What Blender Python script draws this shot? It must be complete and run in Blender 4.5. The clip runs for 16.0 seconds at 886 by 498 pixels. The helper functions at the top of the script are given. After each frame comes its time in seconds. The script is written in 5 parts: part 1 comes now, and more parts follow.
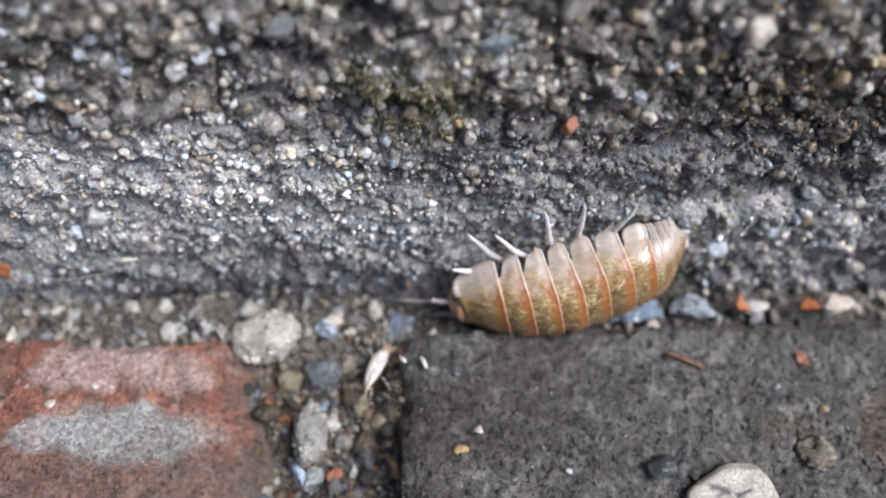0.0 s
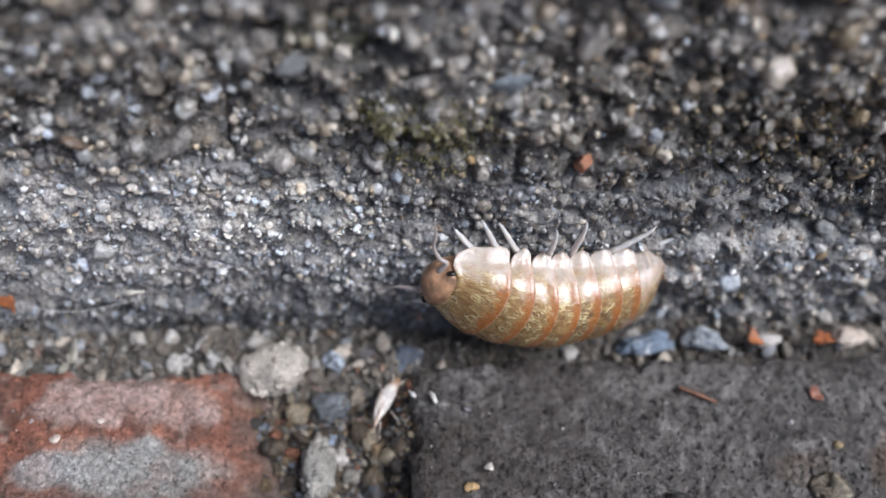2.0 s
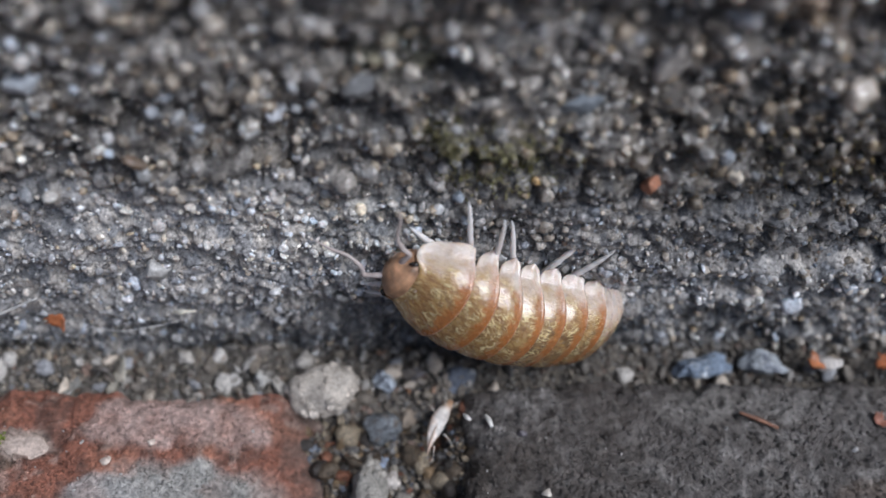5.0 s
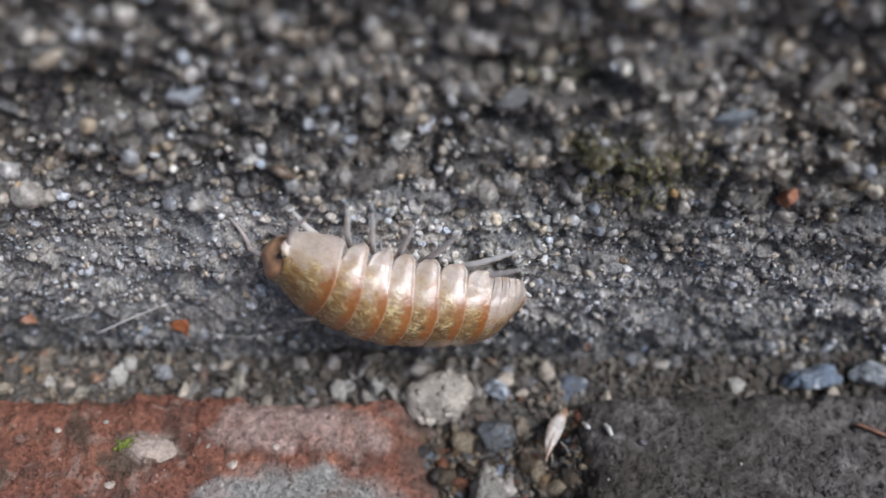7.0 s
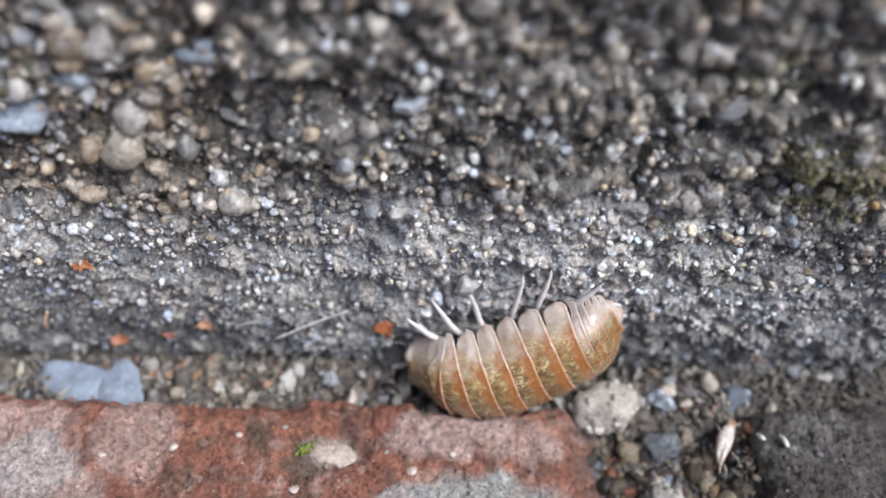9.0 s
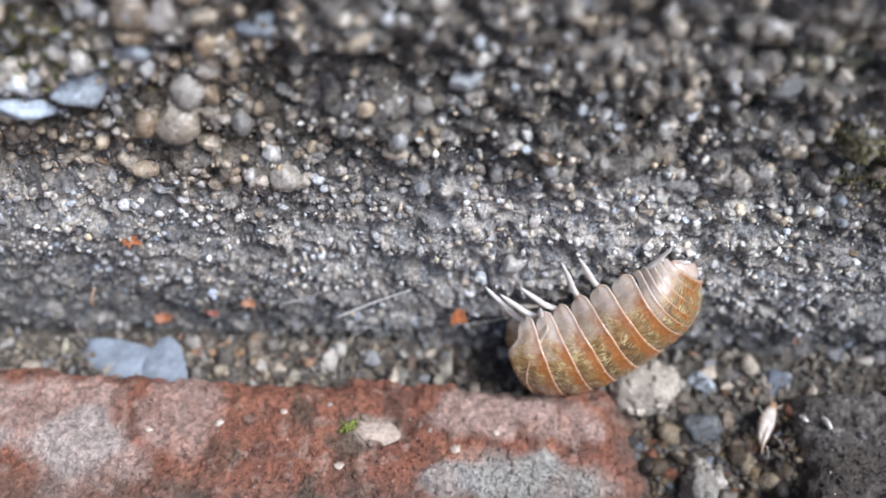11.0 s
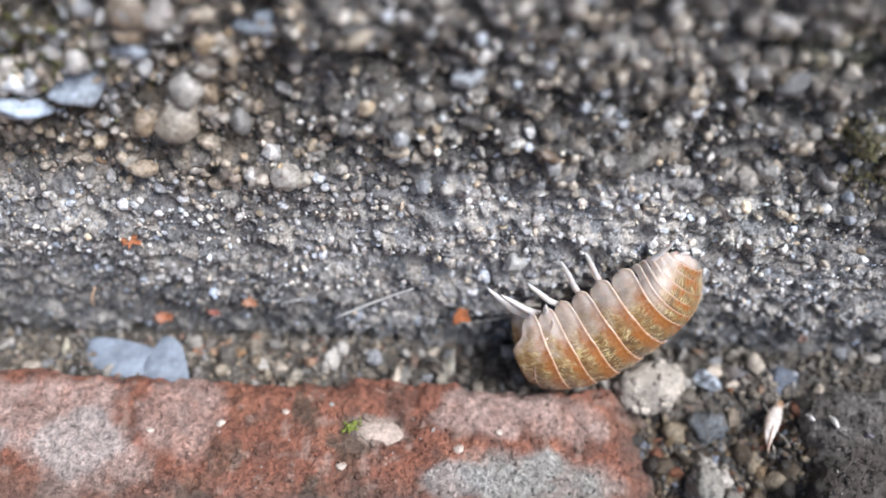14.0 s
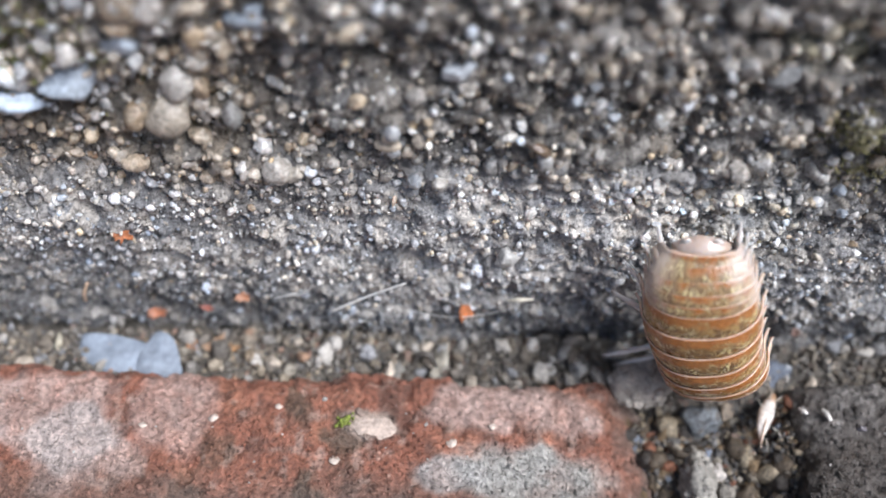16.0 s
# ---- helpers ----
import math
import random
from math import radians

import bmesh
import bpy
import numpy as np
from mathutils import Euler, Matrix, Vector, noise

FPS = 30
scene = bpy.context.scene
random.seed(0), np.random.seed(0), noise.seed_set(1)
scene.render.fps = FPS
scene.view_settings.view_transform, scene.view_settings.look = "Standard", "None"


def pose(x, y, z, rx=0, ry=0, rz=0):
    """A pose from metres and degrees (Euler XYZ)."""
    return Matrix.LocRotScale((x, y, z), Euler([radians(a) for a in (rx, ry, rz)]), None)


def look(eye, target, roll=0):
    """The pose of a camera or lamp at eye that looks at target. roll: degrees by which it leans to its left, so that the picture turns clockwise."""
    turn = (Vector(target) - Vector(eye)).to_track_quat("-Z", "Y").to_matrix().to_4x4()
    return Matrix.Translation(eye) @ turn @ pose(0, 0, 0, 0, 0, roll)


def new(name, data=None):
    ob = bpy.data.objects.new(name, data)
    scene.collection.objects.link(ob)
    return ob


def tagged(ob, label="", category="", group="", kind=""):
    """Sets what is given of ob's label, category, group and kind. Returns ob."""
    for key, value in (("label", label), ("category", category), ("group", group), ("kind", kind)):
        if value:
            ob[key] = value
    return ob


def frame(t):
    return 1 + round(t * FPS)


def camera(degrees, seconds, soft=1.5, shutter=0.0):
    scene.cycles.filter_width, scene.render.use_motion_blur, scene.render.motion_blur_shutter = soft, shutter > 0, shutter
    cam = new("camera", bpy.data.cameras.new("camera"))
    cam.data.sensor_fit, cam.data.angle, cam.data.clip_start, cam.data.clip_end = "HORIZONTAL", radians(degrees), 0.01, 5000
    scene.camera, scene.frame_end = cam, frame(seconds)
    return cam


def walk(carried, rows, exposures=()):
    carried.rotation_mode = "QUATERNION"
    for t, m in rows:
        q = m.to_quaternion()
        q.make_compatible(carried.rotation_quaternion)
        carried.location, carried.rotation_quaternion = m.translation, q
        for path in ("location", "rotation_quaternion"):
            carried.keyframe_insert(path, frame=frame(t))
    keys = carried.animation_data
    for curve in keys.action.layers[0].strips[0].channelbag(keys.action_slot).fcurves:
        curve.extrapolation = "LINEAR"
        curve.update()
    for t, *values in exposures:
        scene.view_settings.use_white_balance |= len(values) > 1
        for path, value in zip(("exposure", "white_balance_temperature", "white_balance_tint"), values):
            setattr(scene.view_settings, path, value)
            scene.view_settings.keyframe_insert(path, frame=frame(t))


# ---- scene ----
MM = 0.001

# ---- camera and its way: seconds, place in millimetres, turn, pitch and roll in degrees ----
cam = camera(56.8, 16.0, 1.5)
cam.data.dof.use_dof = True
cam.data.dof.focus_distance = 0.0338
cam.data.dof.aperture_fstop = 24.0
VIEW = [
    (0.0, -1.420, -23.826, 31.663, -3.78, -51.53, 1.44),
    (0.5, -1.248, -23.452, 31.734, -4.09, -51.89, 1.55),
    (1.0, -1.336, -23.409, 31.701, -4.25, -51.77, 1.72),
    (1.5, -1.434, -23.205, 31.948, -4.32, -51.55, 1.78),
    (2.0, -1.899, -22.514, 32.149, -3.94, -51.25, 1.72),
    (2.5, -2.598, -21.927, 32.134, -3.91, -50.83, 1.99),
    (3.0, -2.806, -21.526, 31.931, -3.65, -50.83, 1.89),
    (5.5, -4.837, -21.527, 32.041, -2.55, -50.84, 1.05),
    (6.0, -6.458, -21.206, 32.298, -2.30, -50.57, 1.03),
    (6.5, -7.479, -21.444, 32.312, -1.84, -50.43, 0.72),
    (7.0, -8.730, -21.600, 32.385, -1.46, -50.40, 0.60),
    (7.5, -10.948, -21.645, 32.517, -1.35, -50.12, 0.73),
    (8.0, -12.626, -21.622, 32.563, -0.80, -49.77, 0.30),
    (8.5, -14.851, -21.569, 32.683, -0.45, -49.64, 0.22),
    (9.0, -16.000, -21.925, 32.547, 0.00, -49.46, 0.00),
    (9.5, -16.586, -22.239, 32.398, 0.09, -49.42, 0.09),
    (10.0, -17.287, -22.692, 32.266, 0.46, -49.44, 0.05),
    (12.5, -17.779, -22.592, 32.092, 1.14, -49.83, -0.48),
    (13.0, -17.691, -22.390, 32.079, 1.39, -49.90, -0.73),
    (13.5, -17.622, -22.430, 32.067, 1.29, -50.00, -0.75),
    (14.0, -17.597, -22.280, 32.024, 1.23, -50.06, -0.69),
    (14.5, -17.412, -22.289, 31.958, 1.39, -50.22, -0.96),
    (15.0, -17.393, -22.419, 31.949, 1.11, -50.22, -0.69),
    (15.5, -17.354, -22.446, 31.915, 1.13, -50.28, -0.68),
    (16.0, -17.367, -22.351, 31.920, 1.01, -50.26, -0.64),
]


def stand(x, y, z, turn, pitch, roll):
    return pose(x * MM, y * MM, z * MM, 0, 0, turn) @ pose(0, 0, 0, 90 + pitch, 0, 0) @ pose(0, 0, 0, 0, 0, roll)


walk(cam, [(t, stand(*rest)) for t, *rest in VIEW],
     [(t, stops, warmth, 11) for t, stops, warmth in ((0.0, 0.13, 5740), (1.5, 0.0, 5720), (2.5, -0.19, 5720), (3.5, -0.24, 5680), (5.5, -0.46, 5640), (6.0, -0.46, 5640), (7.0, -0.44, 5820), (8.0, -0.02, 5820), (9.0, 0.07, 5800), (10.5, 0.12, 5800), (13.0, 0.22, 5880), (16.0, 0.3, 5880))])

# ---- world and light: bright overcast sky above the foot of a wall ----
SUN_UP, SUN_ROUND = 54.0, 122.0
world = bpy.data.worlds.new("overcast_sky")
scene.world = world
world.use_nodes = True
sky = world.node_tree.nodes.new("ShaderNodeTexSky")
sky.sky_type, sky.sun_disc = "NISHITA", False
sky.sun_elevation, sky.sun_rotation = radians(SUN_UP), radians(SUN_ROUND)
sky.dust_density, sky.air_density = 4.0, 1.0
back = world.node_tree.nodes["Background"]
back.inputs[1].default_value = 0.085
world.node_tree.links.new(sky.outputs[0], back.inputs[0])
sun = new("sun", bpy.data.lights.new("sun", "SUN"))
sun.data.energy, sun.data.angle, sun.data.color = 4.2, radians(30), (1.0, 0.97, 0.93)
sun.matrix_basis = look((0, 0, 0), (-math.sin(radians(SUN_ROUND)) * math.cos(radians(SUN_UP)),
                                    -math.cos(radians(SUN_ROUND)) * math.cos(radians(SUN_UP)), -math.sin(radians(SUN_UP))))


# ---- number helpers ----
def lattice(i, j, k, seed):
    n = (i * 374761393 + j * 668265263 + k * 1103515245 + seed * 1274126177) & 0xFFFFFFFF
    n = ((n ^ (n >> 13)) * 1274126177) & 0xFFFFFFFF
    n = ((n ^ (n >> 15)) * 668265263) & 0xFFFFFFFF
    return ((n ^ (n >> 16)) & 0xFFFF) / 65535.0


def cells(x, y, z, seed=0):
    """Smooth value noise, 0 to 1, on arrays."""
    x, y, z = (np.asarray(a, float) for a in np.broadcast_arrays(x, y, z))
    i, j, k = (np.floor(a).astype(np.int64) for a in (x, y, z))
    u, v, w = (a - np.floor(a) for a in (x, y, z))
    u, v, w = (a * a * (3 - 2 * a) for a in (u, v, w))
    out = 0
    for a in (0, 1):
        for b in (0, 1):
            for c in (0, 1):
                out = out + lattice(i + a, j + b, k + c, seed) * (u if a else 1 - u) * (v if b else 1 - v) * (w if c else 1 - w)
    return out


def fbm(x, y, z, size, octaves=4, seed=0):
    """Layered noise about 0, from -1 to 1, with features of that size in millimetres."""
    total, gain, norm = 0, 1.0, 0.0
    for n in range(octaves):
        f = 2.03**n / size
        total = total + gain * (2 * cells(np.asarray(x) * f + 17.3 * n, np.asarray(y) * f + 9.1 * n, np.asarray(z) * f, seed + n) - 1)
        norm, gain = norm + gain, gain * 0.5
    return total / norm


def smooth(a, b, x):
    u = np.clip((np.asarray(x, float) - a) / (b - a), 0, 1)
    return u * u * (3 - 2 * u)


def blend(base, colour, amount):
    amount = np.asarray(amount)[..., None]
    return base * (1 - amount) + np.asarray(colour, float) * amount


# ---- mesh helpers ----
def built(name, verts, faces, material, tone=None, uv=None, even=True):
    """A mesh from arrays: verts in millimetres, faces as arrays of triangles and quads, tone the bare colour of each vert."""
    faces = faces if isinstance(faces, list) else [faces]
    me = bpy.data.meshes.new(name)
    verts = np.asarray(verts, float)
    me.vertices.add(len(verts))
    me.vertices.foreach_set("co", (verts * MM).ravel())
    loops = np.concatenate([np.asarray(f).ravel() for f in faces]).astype(np.int32)
    sizes = np.concatenate([np.full(len(f), np.asarray(f).shape[1]) for f in faces])
    me.loops.add(len(loops))
    me.loops.foreach_set("vertex_index", loops)
    me.polygons.add(len(sizes))
    me.polygons.foreach_set("loop_start", np.concatenate([[0], np.cumsum(sizes)[:-1]]).astype(np.int32))
    if tone is not None:
        layer = me.color_attributes.new("tone", "FLOAT_COLOR", "POINT")
        layer.data.foreach_set("color", np.c_[np.broadcast_to(tone, (len(verts), 3)), np.ones(len(verts))].ravel())
    if uv is not None:
        me.uv_layers.new(name="UVMap").data.foreach_set("uv", np.asarray(uv, float)[loops].ravel())
    me.update(calc_edges=True)
    me.polygons.foreach_set("use_smooth", np.full(len(sizes), even))
    me.materials.append(material)
    me.validate()
    return me


def part(name, mesh, parent, label="", m=None):
    ob = new(name, mesh)
    ob.parent = parent
    if m is not None:
        ob.matrix_basis = m
    return tagged(ob, label)


def sheet(rows, columns, shift=0):
    """Quads of a grid of rows x columns verts."""
    n = np.arange(rows * columns).reshape(rows, columns) + shift
    return np.stack([n[:-1, :-1], n[:-1, 1:], n[1:, 1:], n[1:, :-1]], -1).reshape(-1, 4)


def ball(level):
    bm = bmesh.new()
    bmesh.ops.create_icosphere(bm, subdivisions=level, radius=1)
    v = np.array([p.co[:] for p in bm.verts])
    f = np.array([[p.index for p in q.verts] for q in bm.faces])
    bm.free()
    return v, f


BALLS = {n: ball(n) for n in (1, 2, 3, 4)}


def stone_form(level, planes, rng, lumps=0.12, deep=0.62):
    """Unit stone: a ball cut by planes, with lumps."""
    v, f = BALLS[level]
    n = rng.normal(size=(planes, 3))
    n /= np.linalg.norm(n, axis=1, keepdims=True)
    reach = (rng.uniform(deep, 0.95, planes)[None] / np.maximum(v @ n.T, 1e-3)).min(1)
    r = np.minimum(1, reach) * (1 + lumps * fbm(v[:, 0] + 9 * rng.random(), v[:, 1], v[:, 2], 0.7, 3, int(rng.integers(99))))
    return v * r[:, None], f


def turns(n, rng):
    q = rng.normal(size=(n, 4))
    q /= np.linalg.norm(q, axis=1, keepdims=True)
    w, x, y, z = q.T
    return np.stack([np.stack([1 - 2 * (y * y + z * z), 2 * (x * y - z * w), 2 * (x * z + y * w)], -1),
                     np.stack([2 * (x * y + z * w), 1 - 2 * (x * x + z * z), 2 * (y * z - x * w)], -1),
                     np.stack([2 * (x * z - y * w), 2 * (y * z + x * w), 1 - 2 * (x * x + y * y)], -1)], 1)


def scatter(places, radii, tones, level, rng, planes=9, forms=7, flat=(0.6, 1.0), lumps=0.12):
    """Verts, faces and tones of many little stones."""
    shapes = [stone_form(level, planes, rng, lumps) for _ in range(forms)]
    pick, spin = rng.integers(forms, size=len(places)), turns(len(places), rng)
    size = radii[:, None] * np.stack([np.ones(len(places)), rng.uniform(*flat, len(places)), rng.uniform(*flat, len(places))], 1)
    verts, faces, cols, first = [], [], [], 0
    for k, (v, f) in enumerate(shapes):
        own = np.where(pick == k)[0]
        p = np.einsum("nij,nvj->nvi", spin[own], v[None] * size[own][:, None]) + places[own][:, None]
        verts.append(p.reshape(-1, 3))
        faces.append((f[None] + (np.arange(len(own)) * len(v))[:, None, None] + first).reshape(-1, 3))
        cols.append(np.repeat(tones[own], len(v), 0))
        first += len(own) * len(v)
    return np.concatenate(verts), np.concatenate(faces), np.concatenate(cols)


def tube(line, radii, sides=8):
    """Verts and faces of a tapered round rod along a line, closed at both ends."""
    line, radii = np.asarray(line, float), np.asarray(radii, float)
    ahead = np.gradient(line, axis=0)
    ahead /= np.linalg.norm(ahead, axis=1, keepdims=True)
    ref = np.array([0, 0, 1.0]) if abs(ahead[:, 2]).max() < 0.9 else np.array([1.0, 0, 0])
    a = np.cross(ahead, ref)
    a /= np.linalg.norm(a, axis=1, keepdims=True)
    b = np.cross(ahead, a)
    w = np.arange(sides) * 2 * np.pi / sides
    ring = line[:, None] + radii[:, None, None] * (np.cos(w)[None, :, None] * a[:, None] + np.sin(w)[None, :, None] * b[:, None])
    n, k = len(line), np.arange(sides)
    quads = np.concatenate([np.stack([i * sides + k, i * sides + (k + 1) % sides, (i + 1) * sides + (k + 1) % sides, (i + 1) * sides + k], 1) for i in range(n - 1)])
    verts = np.concatenate([ring.reshape(-1, 3), line[:1], line[-1:]])
    caps = np.concatenate([np.stack([(k + 1) % sides, k, np.full(sides, n * sides)], 1),
                           np.stack([(n - 1) * sides + k, (n - 1) * sides + (k + 1) % sides, np.full(sides, n * sides + 1)], 1)])
    return verts, [quads, caps]


def bow(points, steps=6):
    """A rounded line through points."""
    p = np.asarray(points, float)
    p = np.concatenate([2 * p[:1] - p[1:2], p, 2 * p[-1:] - p[-2:-1]])
    out = []
    for i in range(1, len(p) - 2):
        for u in np.arange(steps) / steps:
            out.append(0.5 * (2 * p[i] + (p[i + 1] - p[i - 1]) * u + (2 * p[i - 1] - 5 * p[i] + 4 * p[i + 1] - p[i + 2]) * u * u
                              + (3 * p[i] - p[i - 1] - 3 * p[i + 1] + p[i + 2]) * u**3))
    return np.array(out + [p[-2]])


# ---- materials ----
def material(name):
    m = bpy.data.materials.new(name)
    m.use_nodes = True
    return m, m.node_tree.nodes, m.node_tree.links, m.node_tree.nodes["Principled BSDF"]


def grain(nodes, links, size, detail=5.0, rough=0.6, twist=0.0):
    """Noise with features of that size in millimetres, in the thing's own space."""
    place, n = nodes.new("ShaderNodeTexCoord"), nodes.new("ShaderNodeTexNoise")
    n.inputs["Scale"].default_value, n.inputs["Detail"].default_value = 1 / (size * MM), detail
    n.inputs["Roughness"].default_value, n.inputs["Distortion"].default_value = rough, twist
    links.new(place.outputs["Object"], n.inputs["Vector"])
    return n.outputs["Fac"]


def spread(nodes, links, value, low, high, a=0.3, b=0.7):
    n = nodes.new("ShaderNodeMapRange")
    for key, v in (("From Min", a), ("From Max", b), ("To Min", low), ("To Max", high)):
        n.inputs[key].default_value = v
    links.new(value, n.inputs["Value"])
    return n.outputs["Result"]


def relief(nodes, links, shader, layers):
    """Fine bumps: (value, depth in millimetres)."""
    last = None
    for value, depth in layers:
        n = nodes.new("ShaderNodeBump")
        n.inputs["Distance"].default_value = depth * MM
        links.new(value, n.inputs["Height"])
        if last:
            links.new(last, n.inputs["Normal"])
        last = n.outputs["Normal"]
    links.new(last, shader.inputs["Normal"])


def mineral(name, size, gloss=(0.45, 0.8), vary=(0.6, 1.35), depth=0.04, shine=0.5, deep=0.0):
    """Stone, brick or mortar: the bare tone of the mesh, broken up at two scales, with fine relief."""
    m, nodes, links, shader = material(name)
    tone = nodes.new("ShaderNodeAttribute")
    tone.attribute_name = "tone"
    fine, broad = grain(nodes, links, size), grain(nodes, links, size * 5, 3.0)
    both = nodes.new("ShaderNodeMath")
    both.operation = "MULTIPLY"
    links.new(spread(nodes, links, fine, *vary), both.inputs[0])
    links.new(spread(nodes, links, broad, 0.8, 1.2), both.inputs[1])
    scale = nodes.new("ShaderNodeVectorMath")
    scale.operation = "SCALE"
    links.new(tone.outputs["Color"], scale.inputs[0])
    links.new(both.outputs[0], scale.inputs["Scale"])
    links.new(scale.outputs[0], shader.inputs["Base Color"])
    links.new(spread(nodes, links, grain(nodes, links, size * 2, 4.0), *gloss), shader.inputs["Roughness"])
    shader.inputs["Specular IOR Level"].default_value = shine
    if deep:
        shader.inputs["Subsurface Weight"].default_value = deep
        shader.inputs["Subsurface Radius"].default_value = (1, 0.8, 0.7)
        shader.inputs["Subsurface Scale"].default_value = 0.22 * MM
    relief(nodes, links, shader, [(fine, depth), (grain(nodes, links, size * 0.3, 3.0), depth * 0.4)])
    return m


CEMENT = mineral("weathered_cement", 0.18, (0.08, 0.5), (0.40, 1.6), 0.17, 0.85)
SAND = mineral("sand_grain", 0.16, (0.02, 0.28), (0.5, 1.4), 0.05, 1.0, 0.45)
BRICK = mineral("fired_clay", 0.22, (0.35, 0.7), (0.5, 1.45), 0.26, 0.5)
DARK_BRICK = mineral("dark_engineering_clay", 0.24, (0.22, 0.55), (0.45, 1.6), 0.36, 0.6)
GRIT = mineral("joint_grit", 0.14, (0.25, 0.7), (0.3, 1.6), 0.10, 0.5)
ROCK = mineral("pebble_stone", 0.16, (0.4, 0.8), (0.6, 1.3), 0.08, 0.4)
FLINT = mineral("smooth_flint", 0.25, (0.18, 0.5), (0.65, 1.25), 0.05, 0.5)
CHAFF = mineral("dry_plant_bits", 0.2, (0.35, 0.6), (0.7, 1.3), 0.03, 0.4, 0.2)
SLATE = mineral("matte_blue_flint", 0.3, (0.4, 0.7), (0.72, 1.2), 0.05, 0.4)
MOSS = mineral("moss_leaf", 0.15, (0.5, 0.8), (0.6, 1.3), 0.02, 0.3, 0.2)


def shell_material(name, low, high, murky, light=(0.73, 0.60, 0.52), dull=(0.60, 0.45, 0.35), gloss=0.15, clear=0.78, band=0.30):
    """Horny plate: flecked cream zone, orange band and pale rim behind it, pale see-through lobes."""
    m, nodes, links, shader = material(name)

    def calc(op, a, b=0.0):
        n = nodes.new("ShaderNodeMath")
        n.operation = op
        for slot, v in enumerate((a, b)):
            if isinstance(v, (int, float)):
                n.inputs[slot].default_value = v
            else:
                links.new(v, n.inputs[slot])
        return n.outputs[0]

    def mixed(amount, a, b):
        n = nodes.new("ShaderNodeMix")
        n.data_type = "RGBA"
        links.new(amount, n.inputs["Factor"])
        for slot, v in zip([s for s in n.inputs if s.type == "RGBA"], (a, b)):
            if isinstance(v, tuple):
                slot.default_value = (*v, 1)
            else:
                links.new(v, slot)
        return [s for s in n.outputs if s.type == "RGBA"][0]

    uv, parts = nodes.new("ShaderNodeUVMap"), nodes.new("ShaderNodeSeparateXYZ")
    uv.uv_map = "UVMap"
    links.new(uv.outputs[0], parts.inputs[0])
    back = calc("MULTIPLY", parts.outputs["X"], 2.0)
    across = calc("SUBTRACT", calc("MULTIPLY", parts.outputs["Y"], 2.0), 1.0)
    side = calc("ABSOLUTE", across)
    own = nodes.new("ShaderNodeObjectInfo")
    flat = nodes.new("ShaderNodeCombineXYZ")
    links.new(back, flat.inputs[0])
    links.new(calc("MULTIPLY", across, 3.6), flat.inputs[1])
    links.new(calc("MULTIPLY", own.outputs["Random"], 40.0), flat.inputs[2])

    def mottle(along, wide, detail=3.0, rough=0.5, twist=0.0):
        """Noise on the unrolled plate, with features of that size along and across it."""
        scale, n = nodes.new("ShaderNodeVectorMath"), nodes.new("ShaderNodeTexNoise")
        scale.operation = "MULTIPLY"
        scale.inputs[1].default_value = (1 / along, 1 / wide, 1)
        links.new(flat.outputs[0], scale.inputs[0])
        links.new(scale.outputs[0], n.inputs["Vector"])
        for key, v in (("Scale", 1.0), ("Detail", detail), ("Roughness", rough), ("Distortion", twist)):
            n.inputs[key].default_value = v
        return n.outputs["Fac"]

    broad, fine = mottle(0.7, 0.7, 4.0, 0.6), mottle(0.12, 0.12, 4.0, 0.7)
    wobble = calc("ADD", side, calc("MULTIPLY", calc("SUBTRACT", broad, 0.5), 0.65))
    depth = calc("ADD", back, calc("MULTIPLY", calc("SUBTRACT", mottle(0.5, 0.35, 3.0), 0.5), 0.9))
    zone = spread(nodes, links, depth, 0, 1, band, band * 1.3 + 0.16)
    orange = mixed(spread(nodes, links, fine, 0, 1, 0.35, 0.65), (0.42, 0.165, 0.045), (0.26, 0.105, 0.032))
    cream = mixed(spread(nodes, links, mottle(0.35, 0.16, 4.0, 0.65, 0.5), 0, 1, 0.38, 0.60), (0.245, 0.125, 0.045), (0.43, 0.275, 0.11))
    body = mixed(zone, orange, cream)
    patch = calc("MULTIPLY", zone, spread(nodes, links, wobble, murky, 0, 0.26, 0.52))
    body = mixed(calc("MULTIPLY", patch, spread(nodes, links, mottle(0.4, 0.4, 3.0), 0.2, 1, 0.40, 0.52)), body, (0.085, 0.05, 0.028))
    streak = calc("ABSOLUTE", calc("SUBTRACT", mottle(0.55, 0.25, 2.0, 0.5, 1.3), 0.5))
    flecks = calc("MULTIPLY", spread(nodes, links, streak, 1.0, 0, 0.014, 0.055), spread(nodes, links, wobble, 1, 0, 0.62, 0.76))
    flecks = calc("MULTIPLY", flecks, spread(nodes, links, mottle(0.4, 0.5, 2.0), 0.06, 1, 0.44, 0.58))
    body = mixed(calc("MULTIPLY", flecks, zone), body, (0.72, 0.56, 0.29))
    pale = mixed(spread(nodes, links, mottle(0.5, 0.5, 5.0, 0.7), 0, 1, 0.40, 0.66), light, dull)
    body = mixed(spread(nodes, links, wobble, 0, 0.95, low, high), body, pale)
    rim = calc("MULTIPLY", spread(nodes, links, back, 0.55, 0, 0.015, 0.055), spread(nodes, links, back, 0, 1, -0.02, 0.0))
    body = mixed(rim, body, (0.66, 0.50, 0.41))
    links.new(body, shader.inputs["Base Color"])
    links.new(spread(nodes, links, side, 1.0, clear, 0.74, 0.95), shader.inputs["Alpha"])
